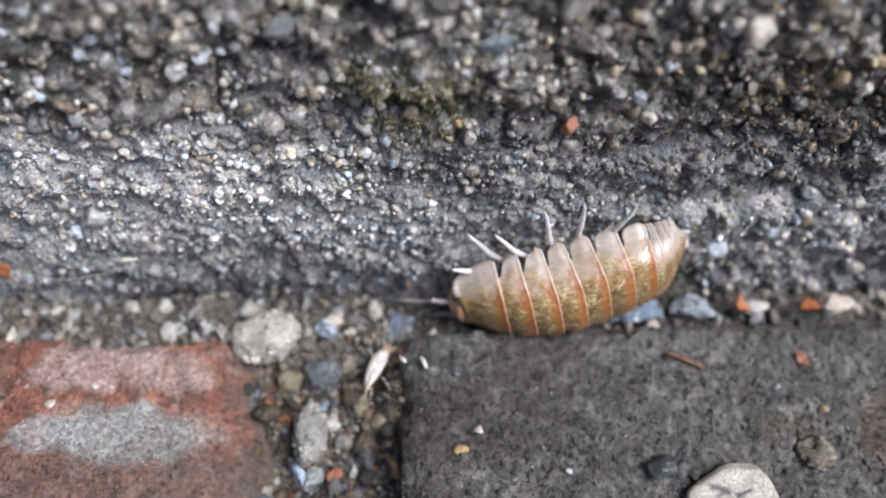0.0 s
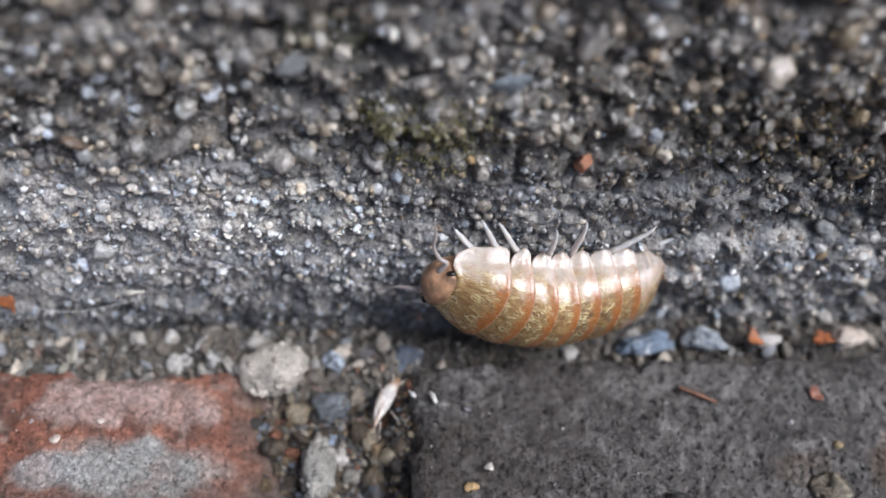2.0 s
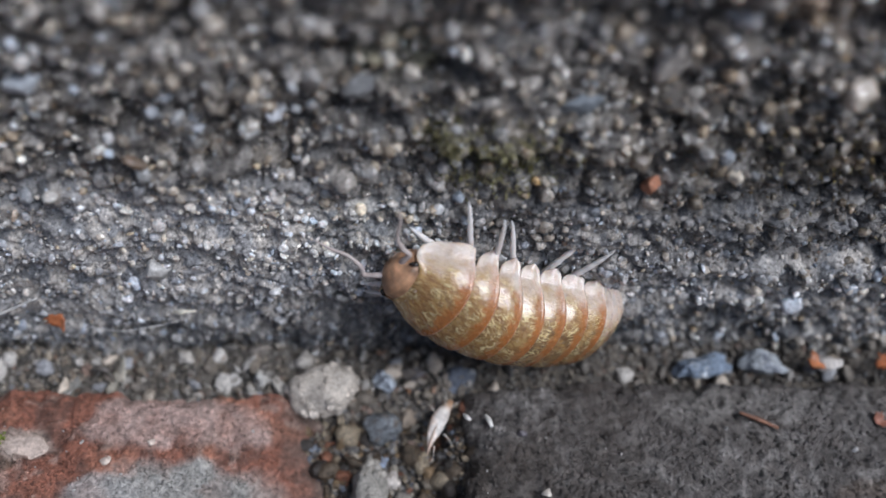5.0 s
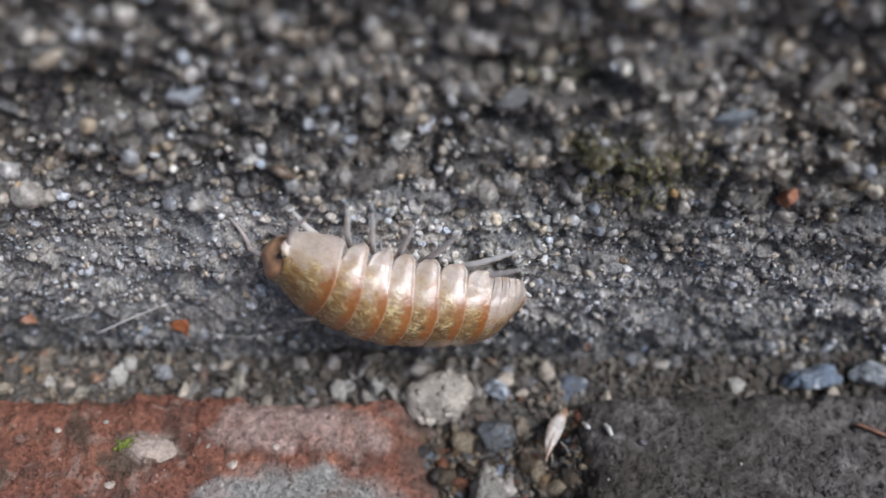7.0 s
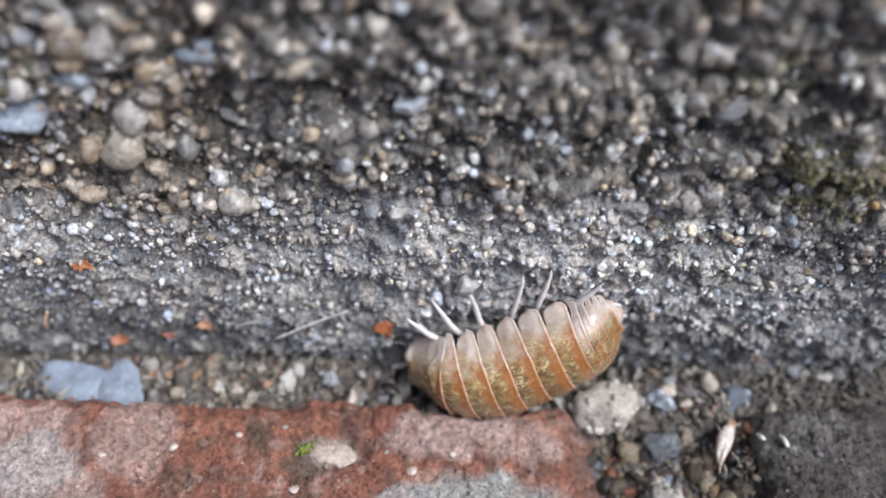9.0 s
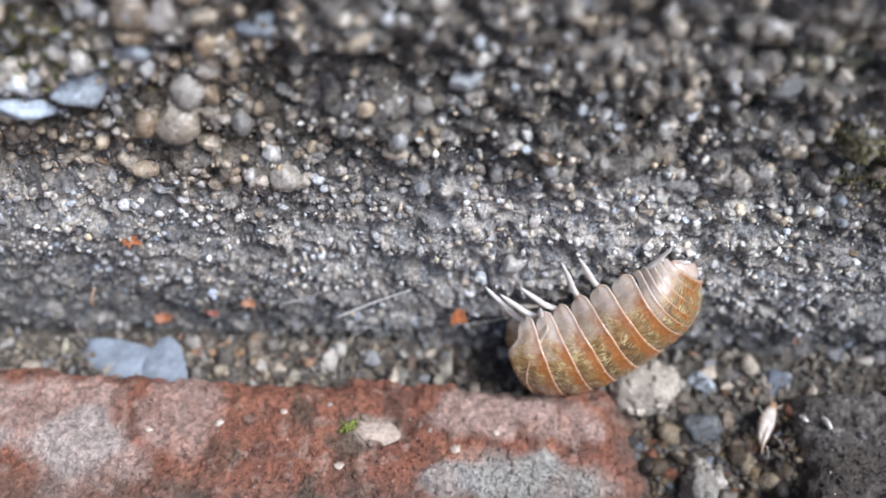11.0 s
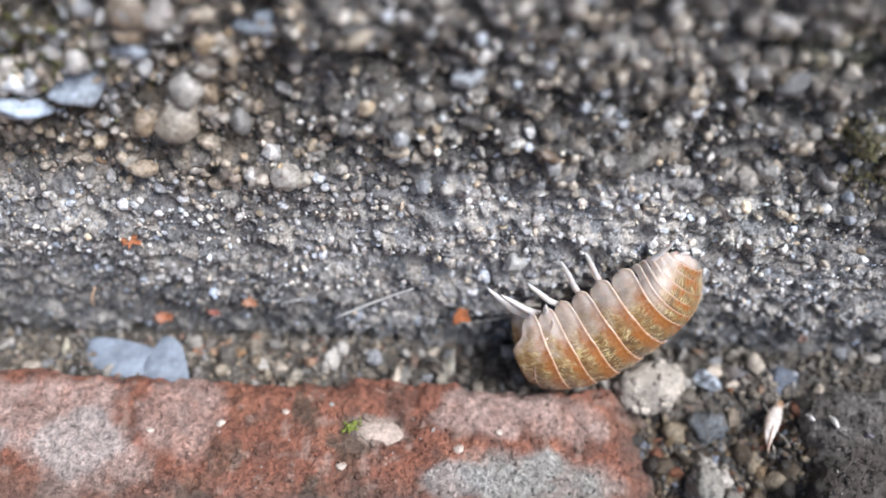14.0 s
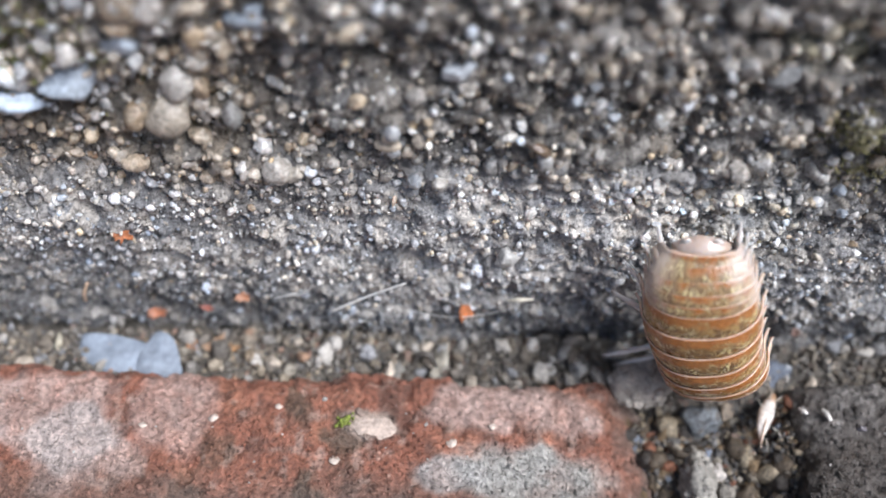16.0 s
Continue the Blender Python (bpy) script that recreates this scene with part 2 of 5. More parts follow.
    links.new(spread(nodes, links, mottle(0.3, 0.3, 4.0), gloss, gloss + 0.18), shader.inputs["Roughness"])
    shader.inputs["Specular IOR Level"].default_value = 0.8
    shader.inputs["Subsurface Weight"].default_value = 0.36
    shader.inputs["Subsurface Radius"].default_value = (1.0, 0.6, 0.35)
    shader.inputs["Subsurface Scale"].default_value = 0.35 * MM
    relief(nodes, links, shader, [(broad, 0.05), (streak, 0.03), (fine, 0.012)])
    return m


def horn_material(name, colour, deep, gloss):
    m, nodes, links, shader = material(name)
    n = nodes.new("ShaderNodeMix")
    n.data_type = "RGBA"
    links.new(grain(nodes, links, 0.3), n.inputs["Factor"])
    slots = [s for s in n.inputs if s.type == "RGBA"]
    slots[0].default_value, slots[1].default_value = (*colour, 1), (*[c * 0.7 for c in colour], 1)
    links.new([s for s in n.outputs if s.type == "RGBA"][0], shader.inputs["Base Color"])
    shader.inputs["Roughness"].default_value = gloss
    shader.inputs["Subsurface Weight"].default_value = deep
    shader.inputs["Subsurface Radius"].default_value = (1, 0.8, 0.65)
    shader.inputs["Subsurface Scale"].default_value = 0.3 * MM
    relief(nodes, links, shader, [(grain(nodes, links, 0.12), 0.015)])
    return m


SHELL, MURKY, TAIL = shell_material("woodlouse_shell", 0.50, 0.86, 0.3), shell_material("woodlouse_hind_shell", 0.50, 0.86, 0.65), shell_material("woodlouse_tail_shell", 0.2, 0.72, 0.6, (0.60, 0.49, 0.43), (0.46, 0.35, 0.285), 0.22, 0.9, 0.05)
BROW = mineral("woodlouse_head", 0.25, (0.28, 0.45), (0.7, 1.25), 0.02, 0.5, 0.3)
LIMB = horn_material("pale_limb", (0.84, 0.79, 0.75), 0.5, 0.3)
FEELER = horn_material("grey_feeler", (0.50, 0.43, 0.40), 0.2, 0.4)
EYE = horn_material("dark_eye", (0.02, 0.016, 0.014), 0.0, 0.15)
FIBRE = horn_material("pale_fibre", (0.72, 0.70, 0.66), 0.2, 0.4)


# ---- the wall: old cement plaster with exposed sand, its face near y = 0 ----
def coarse(x, z):
    """1 where the wall is worn down to its coarse sand, 0 on the scoured crust."""
    shift = 2.2 * fbm(x, 0, z, 5.0, 4, 29)
    return np.maximum(smooth(5.0, 10.5, z + shift), smooth(5.0, 11.0, x + shift) * smooth(-4, -1, z))


def grain_bed(x, z, cell, seed, tilt=0.7, curve=1.5):
    """A bed of close-set angular grains of that size: how far each point stands out, in grain sizes, and a number from 0 to 1 that all points of a grain share."""
    x, z = np.asarray(x, float) / cell, np.asarray(z, float) / cell
    i, k = np.floor(x).astype(np.int64), np.floor(z).astype(np.int64)
    best, own = np.full(x.shape, -9.0), np.zeros(x.shape)
    for di in (-1, 0, 1):
        for dk in (-1, 0, 1):
            ci, ck = i + di, k + dk
            dx, dz = x - ci - lattice(ci, ck, 1, seed), z - ck - lattice(ci, ck, 2, seed)
            mark = lattice(ci, ck, 3, seed)
            h = 0.55 * mark + tilt * ((lattice(ci, ck, 4, seed) - 0.5) * dx + (lattice(ci, ck, 5, seed) - 0.5) * dz) - curve * (0.45 + lattice(ci, ck, 6, seed)) * (dx * dx + dz * dz)
            win = h > best
            best, own = np.where(win, h, best), np.where(win, lattice(ci, ck, 7, seed), own)
    return best, own


def wall_face(x, z):
    """How far the face lies along y, in millimetres."""
    high = coarse(x, z)
    rough = 0.62 + 0.38 * high
    wx, wz = x + 0.25 * fbm(x, 2, z, 0.9, 2, 15), 1.15 * z + 0.25 * fbm(x, 4, z, 0.9, 2, 16)
    lie = -0.028 * (x + 7) - 0.45 * fbm(x, 0, z, 7.0, 3, 3) * rough - 0.22 * fbm(x, 0, z * 1.3, 1.6, 3, 11) * rough
    pits = 0.65 * smooth(0.2, 0.6, fbm(x, 3, z * 1.6, 3.4, 3, 23)) * smooth(5, 9, z)
    ledge = (0.32 + 0.2 * high) * fbm(x * 0.55, 5, z * 1.6, 1.7, 4, 31) + 0.40 * high * smooth(0.02, 0.22, fbm(x * 0.5, 9, z * 1.5, 4.2, 5, 33))
    lumps = (0.10 + 0.46 * high) * (grain_bed(wx, wz, 0.78, 201)[0] - 0.30) + (0.28 + 0.02 * high) * (grain_bed(wx, wz, 0.46, 203, 1.1, 1.0)[0] - 0.30) + 0.11 * (grain_bed(x, z, 0.24, 205)[0] - 0.30)
    flakes = 0.30 * (1 - high) * smooth(0.04, 0.10, fbm(x, 6, z * 1.4, 1.5, 4, 37)) + 0.16 * (1 - high) * smooth(0.08, 0.12, fbm(x, 8, z * 1.3, 0.7, 3, 39))
    return lie + pits + ledge - lumps - flakes


def wall_tone(x, z):
    """Colour of the cement: pale scoured band low down, darker foot, dark algae and rust stains higher up, shadow put
    in at the right.
    """
    tone = np.broadcast_to(np.array([0.19, 0.183, 0.178]), (*np.shape(x), 3)).copy()
    wave = 3.0 * fbm(x, 0, z, 7.0, 5, 41)
    right = 1 - 0.45 * smooth(-12, 6, x + 0.8 * wave - 1.0 * (z - 3))
    line = z + wave + 0.11 * (np.clip(x, -16, 30) + 12)
    tone = blend(tone, (0.43, 0.41, 0.39), right * smooth(0.5, 4.0, z + wave) * (1 - smooth(6.0, 10.5, line)) * (0.6 + 0.4 * smooth(-0.3, 0.4, fbm(x, 7, z * 1.5, 1.2, 4, 45))))
    scoured = smooth(-21, -16.5, x + wave) * (1 - smooth(-8.5, -4.5, x + wave)) * smooth(3.2, 5.0, z + 0.5 * wave) * (1 - smooth(8.0, 10.5, z + 0.5 * wave))
    tone = tone * (1.06 - 0.24 * (1 - smooth(-23, -17, x + 0.5 * wave)))[..., None]
    tone = blend(tone, (0.066, 0.056, 0.044), smooth(7.5, 12.0, line) * (0.55 + 0.35 * smooth(-24, -10, x)) * (0.6 + 0.4 * smooth(-0.35, 0.25, fbm(x, 1, z, 4.0, 4, 43))))
    tone = blend(tone, (0.085, 0.072, 0.055), 0.4 * smooth(7.0, 12.5, z + 2.2 * fbm(x, 0, z, 4.0, 4, 44)))
    tone = blend(tone, (0.50, 0.475, 0.45), 0.5 * scoured)
    tone = blend(tone, (0.34, 0.325, 0.29), 0.6 * smooth(-10, -7, x) * (1 - smooth(-4, -1.5, x + 0.5 * wave)) * smooth(4.0, 5.5, z) * (1 - smooth(7.5, 9.5, z + 0.5 * wave)))
    tone = blend(tone, (0.12, 0.095, 0.065), 0.5 * (1 - smooth(-28, -21, x)) * smooth(6.5, 9.5, z + 0.4 * wave))
    tone = blend(tone, (0.10, 0.055, 0.018), smooth(8.0, 13.0, z) * smooth(2, 12, x) * smooth(-0.2, 0.4, fbm(x, 2, z, 3.0, 3, 47)) * 0.7)
    tone = blend(tone, (0.10, 0.10, 0.03), smooth(0.3, 0.6, fbm(x, 4, z, 5.0, 3, 53)) * smooth(8, 11, z) * 0.4)
    # darker towards the foot, hardly so at the far left
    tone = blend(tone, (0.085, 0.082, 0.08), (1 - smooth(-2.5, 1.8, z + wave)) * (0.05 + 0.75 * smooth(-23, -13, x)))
    # right part: dark wet cement, with the shadow there put into its tone
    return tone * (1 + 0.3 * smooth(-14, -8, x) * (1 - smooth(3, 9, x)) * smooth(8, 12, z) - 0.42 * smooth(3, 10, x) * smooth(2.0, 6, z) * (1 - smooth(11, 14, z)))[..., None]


def grain_tone(x, z):
    """The cement's colour, broken up grain by grain."""
    wx, wz = x + 0.25 * fbm(x, 2, z, 0.9, 2, 15), 1.15 * z + 0.25 * fbm(x, 4, z, 0.9, 2, 16)
    large, small, high = grain_bed(wx, wz, 0.78, 201)[1], grain_bed(wx, wz, 0.46, 203, 1.1, 1.0)[1], coarse(x, z)
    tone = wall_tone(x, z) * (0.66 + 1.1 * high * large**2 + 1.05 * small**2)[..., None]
    tone = blend(tone, (0.46, 0.46, 0.47), 0.55 * (small > 0.86))
    return tone * (1 + 0.14 * (small - 0.5)[..., None] * np.array([1.0, 0.1, -1.3]))


def axis_steps(low, high, step, far):
    """Even fine steps in the middle, growing steps out to far."""
    mid, out, d, p = np.arange(low, high + step / 2, step), [], step, 0.0
    while p < far:
        d *= 1.7
        p += d
        out.append(p)
    out = np.array(out)
    return np.concatenate([low - out[::-1], mid, high + out])


def build_wall():
    xs, zs = axis_steps(-46, 30, 0.085, 2500), axis_steps(-6, 21, 0.085, 600)
    zs = zs[zs > -60]
    x, z = np.meshgrid(xs, zs)
    near = smooth(-90, -46, x) * (1 - smooth(30, 70, x)) * (1 - smooth(21, 50, z))
    y = wall_face(x, z) * near - 0.028 * np.clip(x + 7, -60, 60) * (1 - near)
    front = np.stack([x, y, z], -1).reshape(-1, 3)
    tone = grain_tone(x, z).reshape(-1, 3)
    quads = [sheet(*x.shape)]
    edge = np.concatenate([np.arange(x.shape[1]), np.arange(1, x.shape[0]) * x.shape[1] + x.shape[1] - 1,
                           (x.shape[0] - 1) * x.shape[1] + np.arange(x.shape[1] - 2, -1, -1), np.arange(x.shape[0] - 2, 0, -1) * x.shape[1]])
    rear = front[edge] * [1, 0, 1] + [0, 215, 0]
    k = np.arange(len(edge))
    quads.append(np.stack([edge, len(front) + k, len(front) + (k + 1) % len(edge), edge[(k + 1) % len(edge)]], 1))
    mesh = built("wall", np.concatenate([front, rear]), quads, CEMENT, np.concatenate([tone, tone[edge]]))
    wall = tagged(new("wall_north", mesh), "weathered grey cement wall with exposed sand grains", "wall", kind="structure")
    rng = np.random.default_rng(21)

    def strew(name, cell, sizes, level, flat, out, keep, label, planes):
        gx, gz = np.meshgrid(np.arange(-45, 29, cell), np.arange(-4.5, 20.5, cell))
        px = (gx + rng.uniform(-0.6, 0.6, gx.shape) * cell).ravel()
        pz = (gz + rng.uniform(-0.6, 0.6, gz.shape) * cell).ravel()
        on = rng.random(len(px)) < keep(px, pz)
        px, pz = px[on], pz[on]
        high = coarse(px, pz)
        r = rng.uniform(*sizes, len(px)) * (0.72 + 0.28 * high) * np.exp(0.28 * rng.normal(size=len(px)))
        left = (1 - smooth(-28, -21, px)) * smooth(6.5, 9.5, pz)
        r = r * (1 + 0.7 * left * rng.random(len(px)) ** 2)
        places = np.stack([px, wall_face(px, pz) - r * (rng.uniform(*out, len(px)) * (0.5 + 0.5 * high) + 0.12 * high * (level > 1)), pz], 1)
        kinds = np.array([(0.47, 0.46, 0.45), (0.34, 0.325, 0.30), (0.17, 0.16, 0.15), (0.33, 0.25, 0.15), (0.08, 0.077, 0.075),
                          (0.66, 0.66, 0.66), (0.20, 0.11, 0.05), (0.33, 0.345, 0.36)])
        odds = np.array([0.42, 0.28, 0.12, 0.04, 0.06, 0.03, 0.01, 0.04])
        tone = kinds[rng.choice(len(kinds), len(px), p=odds)] * rng.uniform(0.6, 1.25, (len(px), 1))
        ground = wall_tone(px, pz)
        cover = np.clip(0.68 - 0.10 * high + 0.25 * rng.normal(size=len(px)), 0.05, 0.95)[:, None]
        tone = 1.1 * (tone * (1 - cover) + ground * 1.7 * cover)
        tone = tone * (1 + high[:, None] * np.array([[0.03, 0.0, -0.05]]))
        tone = tone * (1 + 0.12 * high * (1 - smooth(-12, 4, px)) + 0.38 * high * (1 - smooth(-24, -13, px)))[:, None]
        tone = tone * (1 + rng.normal(size=(len(px), 1)) * np.array([[0.06, 0.005, -0.08]]))
        patch = smooth(-0.15, 0.35, fbm(px, 0, pz * 1.2, 3.2, 4, 57))
        tone = tone * (1 + (1 - high) * (0.5 * patch - 0.2) + 0.10 * smooth(0, 9, px) * high)[:, None] * np.exp(0.3 * high * rng.normal(size=len(px)))[:, None]
        # grains at the right take the same shadow into their tone
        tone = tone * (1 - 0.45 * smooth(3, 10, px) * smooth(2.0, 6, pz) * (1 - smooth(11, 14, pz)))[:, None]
        tone = blend(tone, (0.34, 0.26, 0.18), 0.6 * left * rng.random(len(px)))
        tone = tone * (1 + 0.35 * smooth(-8, 0, px) * smooth(10.5, 13, pz))[:, None]
        rust = smooth(6, 12, pz) * smooth(0, 12, px)
        tone = blend(tone, (0.16, 0.12, 0.075), 0.25 * rust * rng.random(len(px)))
        tone = blend(tone, (0.36, 0.25, 0.11), 0.6 * rust * (rng.random(len(px)) < 0.14))
        # blue fringing of highlights at the upper left, put into half the grains' tone
        tone = blend(tone, (0.42, 0.47, 0.53), 0.5 * (1 - smooth(-30, -24, px)) * smooth(9, 13, pz) * (rng.random(len(px)) < 0.5))
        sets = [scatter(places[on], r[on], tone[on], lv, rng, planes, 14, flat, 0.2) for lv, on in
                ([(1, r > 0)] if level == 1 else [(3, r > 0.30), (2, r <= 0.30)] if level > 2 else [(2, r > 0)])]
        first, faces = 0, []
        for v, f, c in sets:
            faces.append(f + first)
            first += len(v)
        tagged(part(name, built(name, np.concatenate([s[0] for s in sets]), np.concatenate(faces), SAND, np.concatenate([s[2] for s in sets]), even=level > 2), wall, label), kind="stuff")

    strew("sand_grains", 0.50, (0.19, 0.36), 3, (0.6, 1.0), (-0.40, 0.22), lambda x, z: 0.07 + 0.17 * coarse(x, z), "pale quartz sand grains set in cement", 9)
    strew("sand_flakes", 0.28, (0.10, 0.27), 2, (0.45, 1.0), (-0.25, 0.4), lambda x, z: 0.40 - 0.15 * coarse(x, z), "angular pale grey sand flakes", 8)
    strew("fine_sand", 0.22, (0.045, 0.12), 1, (0.3, 1.0), (0.1, 1.0), lambda x, z: 0.60 - 0.25 * coarse(x, z), "fine grey sand crust", 4)
    return wall


wall = build_wall()


# ---- paving bricks before the wall ----
def red_top(x, y):
    return -0.835 - 0.058 * np.clip(x, -45, 0) + 0.211 * np.clip(y, -14, 0)


def dark_top(x, y):
    return 0.647 - 0.030 * np.clip(x, 0, 40) + 0.26 * np.clip(y, -14, 0)


def blob(x, y, cx, cy, rx, ry, seed, ragged=0.35):
    """Stain with a ragged rim: 1 inside, 0 outside."""
    d = np.maximum(np.hypot((x - cx) / rx, (y - cy) / ry), 0) + 2.2 * ragged * fbm(x, y, seed, 2.4, 6, seed)
    return 1 - smooth(0.72, 1.12, d)


def red_tone(x, y):
    n = fbm(x, y, 0, 2.2, 4, 61)
    tone = blend(np.broadcast_to(np.array([0.31, 0.128, 0.082]), (*x.shape, 3)).copy(), (0.42, 0.185, 0.115), smooth(0.0, 0.45, n))
    tone = blend(tone, (0.15, 0.085, 0.065), smooth(-0.05, 0.3, fbm(x, y, 3, 0.7, 4, 67)) * 0.65)
    tone = blend(tone, (0.46, 0.33, 0.27), smooth(0.25, 0.5, fbm(x, y, 8, 0.5, 3, 68)) * 0.6)
    tone = blend(tone, (0.11, 0.085, 0.06), smooth(0.08, 0.36, fbm(x, y, 9, 1.7, 5, 69)) * smooth(-34, -24, x) * 0.75)
    bloom = np.maximum.reduce([blob(x, y, -14.5, -4.2, 4.2, 1.5, 71, 0.5), blob(x, y, -35, -5.0, 5.0, 2.8, 72, 0.5), blob(x, y, -29.5, -4.5, 1.6, 2.2, 73) * 0.8])
    tone = blend(tone, (0.52, 0.38, 0.33), bloom * (0.6 + 0.3 * smooth(-0.4, 0.4, fbm(x, y, 7, 0.6, 3, 74))))
    tone = blend(tone, (0.40, 0.385, 0.355), blob(x, y, -14.6, -7.3, 4.2, 1.5, 75, 0.28) * (0.78 + 0.22 * smooth(-0.25, 0.1, fbm(x, y, 8, 0.9, 5, 81))))
    tone = blend(tone, (0.50, 0.49, 0.47), blob(x, y, -17.8, -7.3, 1.6, 0.8, 76) * 0.7)
    tone = blend(tone, (0.55, 0.53, 0.51), blob(x, y, -35.0, -6.3, 3.4, 1.1, 77, 0.6) * 0.5)
    tone = blend(tone, (0.40, 0.32, 0.27), blob(x, y, -20.9, -5.35, 1.15, 0.6, 78, 0.4) * 0.85)
    tone = blend(tone, (0.14, 0.12, 0.10), smooth(-11.2, -8.2, x + 1.2 * fbm(x, y, 5, 1.5, 3, 79)) * 0.8)
    tone = blend(tone, (0.15, 0.12, 0.10), (1 - smooth(-9.0, -6.6, y + 1.2 * fbm(x, y, 6, 2.0, 4, 80))) * 0.6 * (1 - 0.6 * blob(x, y, -14.6, -7.3, 4.2, 1.5, 75, 0.5)))
    return tone


def dark_tone(x, y):
    tone = blend(np.broadcast_to(np.array([0.128, 0.113, 0.102]), (*x.shape, 3)).copy(), (0.245, 0.225, 0.208), smooth(-0.1, 0.4, fbm(x, y, 0, 0.4, 4, 83)))
    tone = blend(tone, (0.040, 0.033, 0.028), smooth(0.05, 0.40, fbm(x, y, 2, 0.45, 4, 84)) * 0.5)
    tone = blend(tone, (0.055, 0.042, 0.032), smooth(-0.3, 0.25, fbm(x, y, 6, 3.5, 4, 87)) * (1 - smooth(-1, 11, x + 4 * fbm(x, y, 7, 2.5, 4, 90))) * 0.7)
    tone = blend(tone, (0.16, 0.095, 0.045), np.maximum(blob(x, y, 20.2, -8.2, 1.6, 1.5, 88, 0.5), 0.6 * blob(x, y, 15.0, -8.3, 1.4, 0.8, 89, 0.5)) * 0.4)
    tone = blend(tone, (0.24, 0.22, 0.20), np.maximum(blob(x, y, 8.8, -4.2, 2.4, 1.0, 85, 0.6), 0.7 * blob(x, y, 12.5, -4.0, 1.6, 0.7, 86, 0.6)) * 0.6)
    return tone


def paving_brick(parent, label, low, high, top, tone_of, mat, rims, seed):
    """A brick: low and high corner in x and y, how round its four rims are (left, right, near, far)."""
    (x0, x1), (y0, y1) = (low[0], high[0]), (low[1], high[1])

    def fine(a, b, near, keep):
        s = np.unique(np.round(np.concatenate([np.linspace(a, b, 24), np.arange(max(a, keep[0]), min(b, keep[1]), 0.11),
                                               a + near * np.linspace(0, 1, 14) ** 2, b - near * np.linspace(0, 1, 14) ** 2]), 3))
        return s

    xs, ys = fine(x0, x1, 3, (-44, 27)), fine(y0, y1, 2, (-13, 0))
    x, y = np.meshgrid(xs, ys)
    z = top(x, y)
    wob = 0.55 * fbm(x, y, seed, 2.6, 5, seed) + 0.45 * fbm(x, y, seed, 0.8, 3, seed + 1)
    inside = np.stack([x - x0, x1 - x, y - y0, y1 - y], 0) + wob
    for d, r in zip(inside, rims):
        z = z - (r - np.sqrt(np.maximum(r * r - np.maximum(r - np.maximum(d, 0), 0) ** 2, 0)))
    rough = fbm(x, y, seed, 0.9, 4, seed + 5)
    z = z + 0.14 * rough + 0.15 * fbm(x, y, 4, 0.45, 3, seed + 6) + 0.10 * fbm(x, y, 5, 0.22, 2, seed + 7) - 0.30 * smooth(0.42, 0.7, fbm(x, y, 1, 1.3, 3, seed + 9)) + 0.12 * fbm(x, y, 2, 6.0, 3, seed + 2)
    shape = x.shape
    # the rim of the sheet sags a little unevenly outwards
    x = x + np.where((x == x0) | (x == x1), 0.15 * fbm(x, y, 3, 1.5, 3, seed), 0)
    front = np.stack([x, y, z], -1).reshape(-1, 3)
    tone = tone_of(x, y).reshape(-1, 3)
    edge = np.concatenate([np.arange(shape[1]), np.arange(1, shape[0]) * shape[1] + shape[1] - 1,
                           (shape[0] - 1) * shape[1] + np.arange(shape[1] - 2, -1, -1), np.arange(shape[0] - 2, 0, -1) * shape[1]])
    quads, verts, tones, last = [sheet(*shape)], [front], [tone], edge
    k = np.arange(len(edge))
    for depth in (1.2, 2.6, 5.0, 50.0):
        ring = front[edge] - [0, 0, depth]
        lump = 0.22 * fbm(ring[:, 0], ring[:, 1], ring[:, 2], 1.2, 3, seed + 3)
        ring[:, :2] += lump[:, None] * np.sign(ring[:, :2] - [(x0 + x1) / 2, (y0 + y1) / 2])
        start = sum(len(v) for v in verts)
        quads.append(np.stack([last, start + k, start + (k + 1) % len(edge), last[(k + 1) % len(edge)]], 1)[:, ::-1])
        verts.append(ring)
        # sides repeat the rim's tone, a tenth darker
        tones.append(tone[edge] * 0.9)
        last = start + k
    rng = np.random.default_rng(seed)
    count = 7000
    px, py = rng.uniform(max(x0, -44), min(x1, 26), count), rng.uniform(-12.5, y1 - 0.3, count)
    ix, iy = np.clip(np.searchsorted(xs, px), 0, len(xs) - 1), np.clip(np.searchsorted(ys, py), 0, len(ys) - 1)
    r = rng.uniform(0.03, 0.085, count) * np.exp(0.4 * rng.normal(size=count))
    col = tone_of(px, py) * rng.uniform(0.6, 1.5, (count, 1))
    col = np.where(rng.random((count, 1)) < 0.012, [0.55, 0.53, 0.50], col)
    grit = scatter(np.stack([px, py, front.reshape(*shape, 3)[iy, ix, 2] + 0.1 * r], 1), r, np.clip(col, 0, 0.7), 1, rng, 6)
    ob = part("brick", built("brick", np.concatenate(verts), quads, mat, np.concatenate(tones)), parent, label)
    tagged(part("brick_grit", built("brick_grit", *grit[:2], mat, grit[2]), ob, "tiny grit stuck on the brick"), kind="stuff")
    return ob


pavement = tagged(new("pavement"), "old brick paving along the foot of a wall", "pavement", kind="structure")
paving_brick(pavement, "red clay brick with pale mortar smears", (-205, -103), (-7.0, -2.75), red_top, red_tone, BRICK, (2, 6.0, 2, 1.3), 101)
paving_brick(pavement, "dark grey clay brick with rough grain", (-2.0, -103), (196, -2.9), dark_top, dark_tone, DARK_BRICK, (1.5, 2, 2, 1.2), 131)


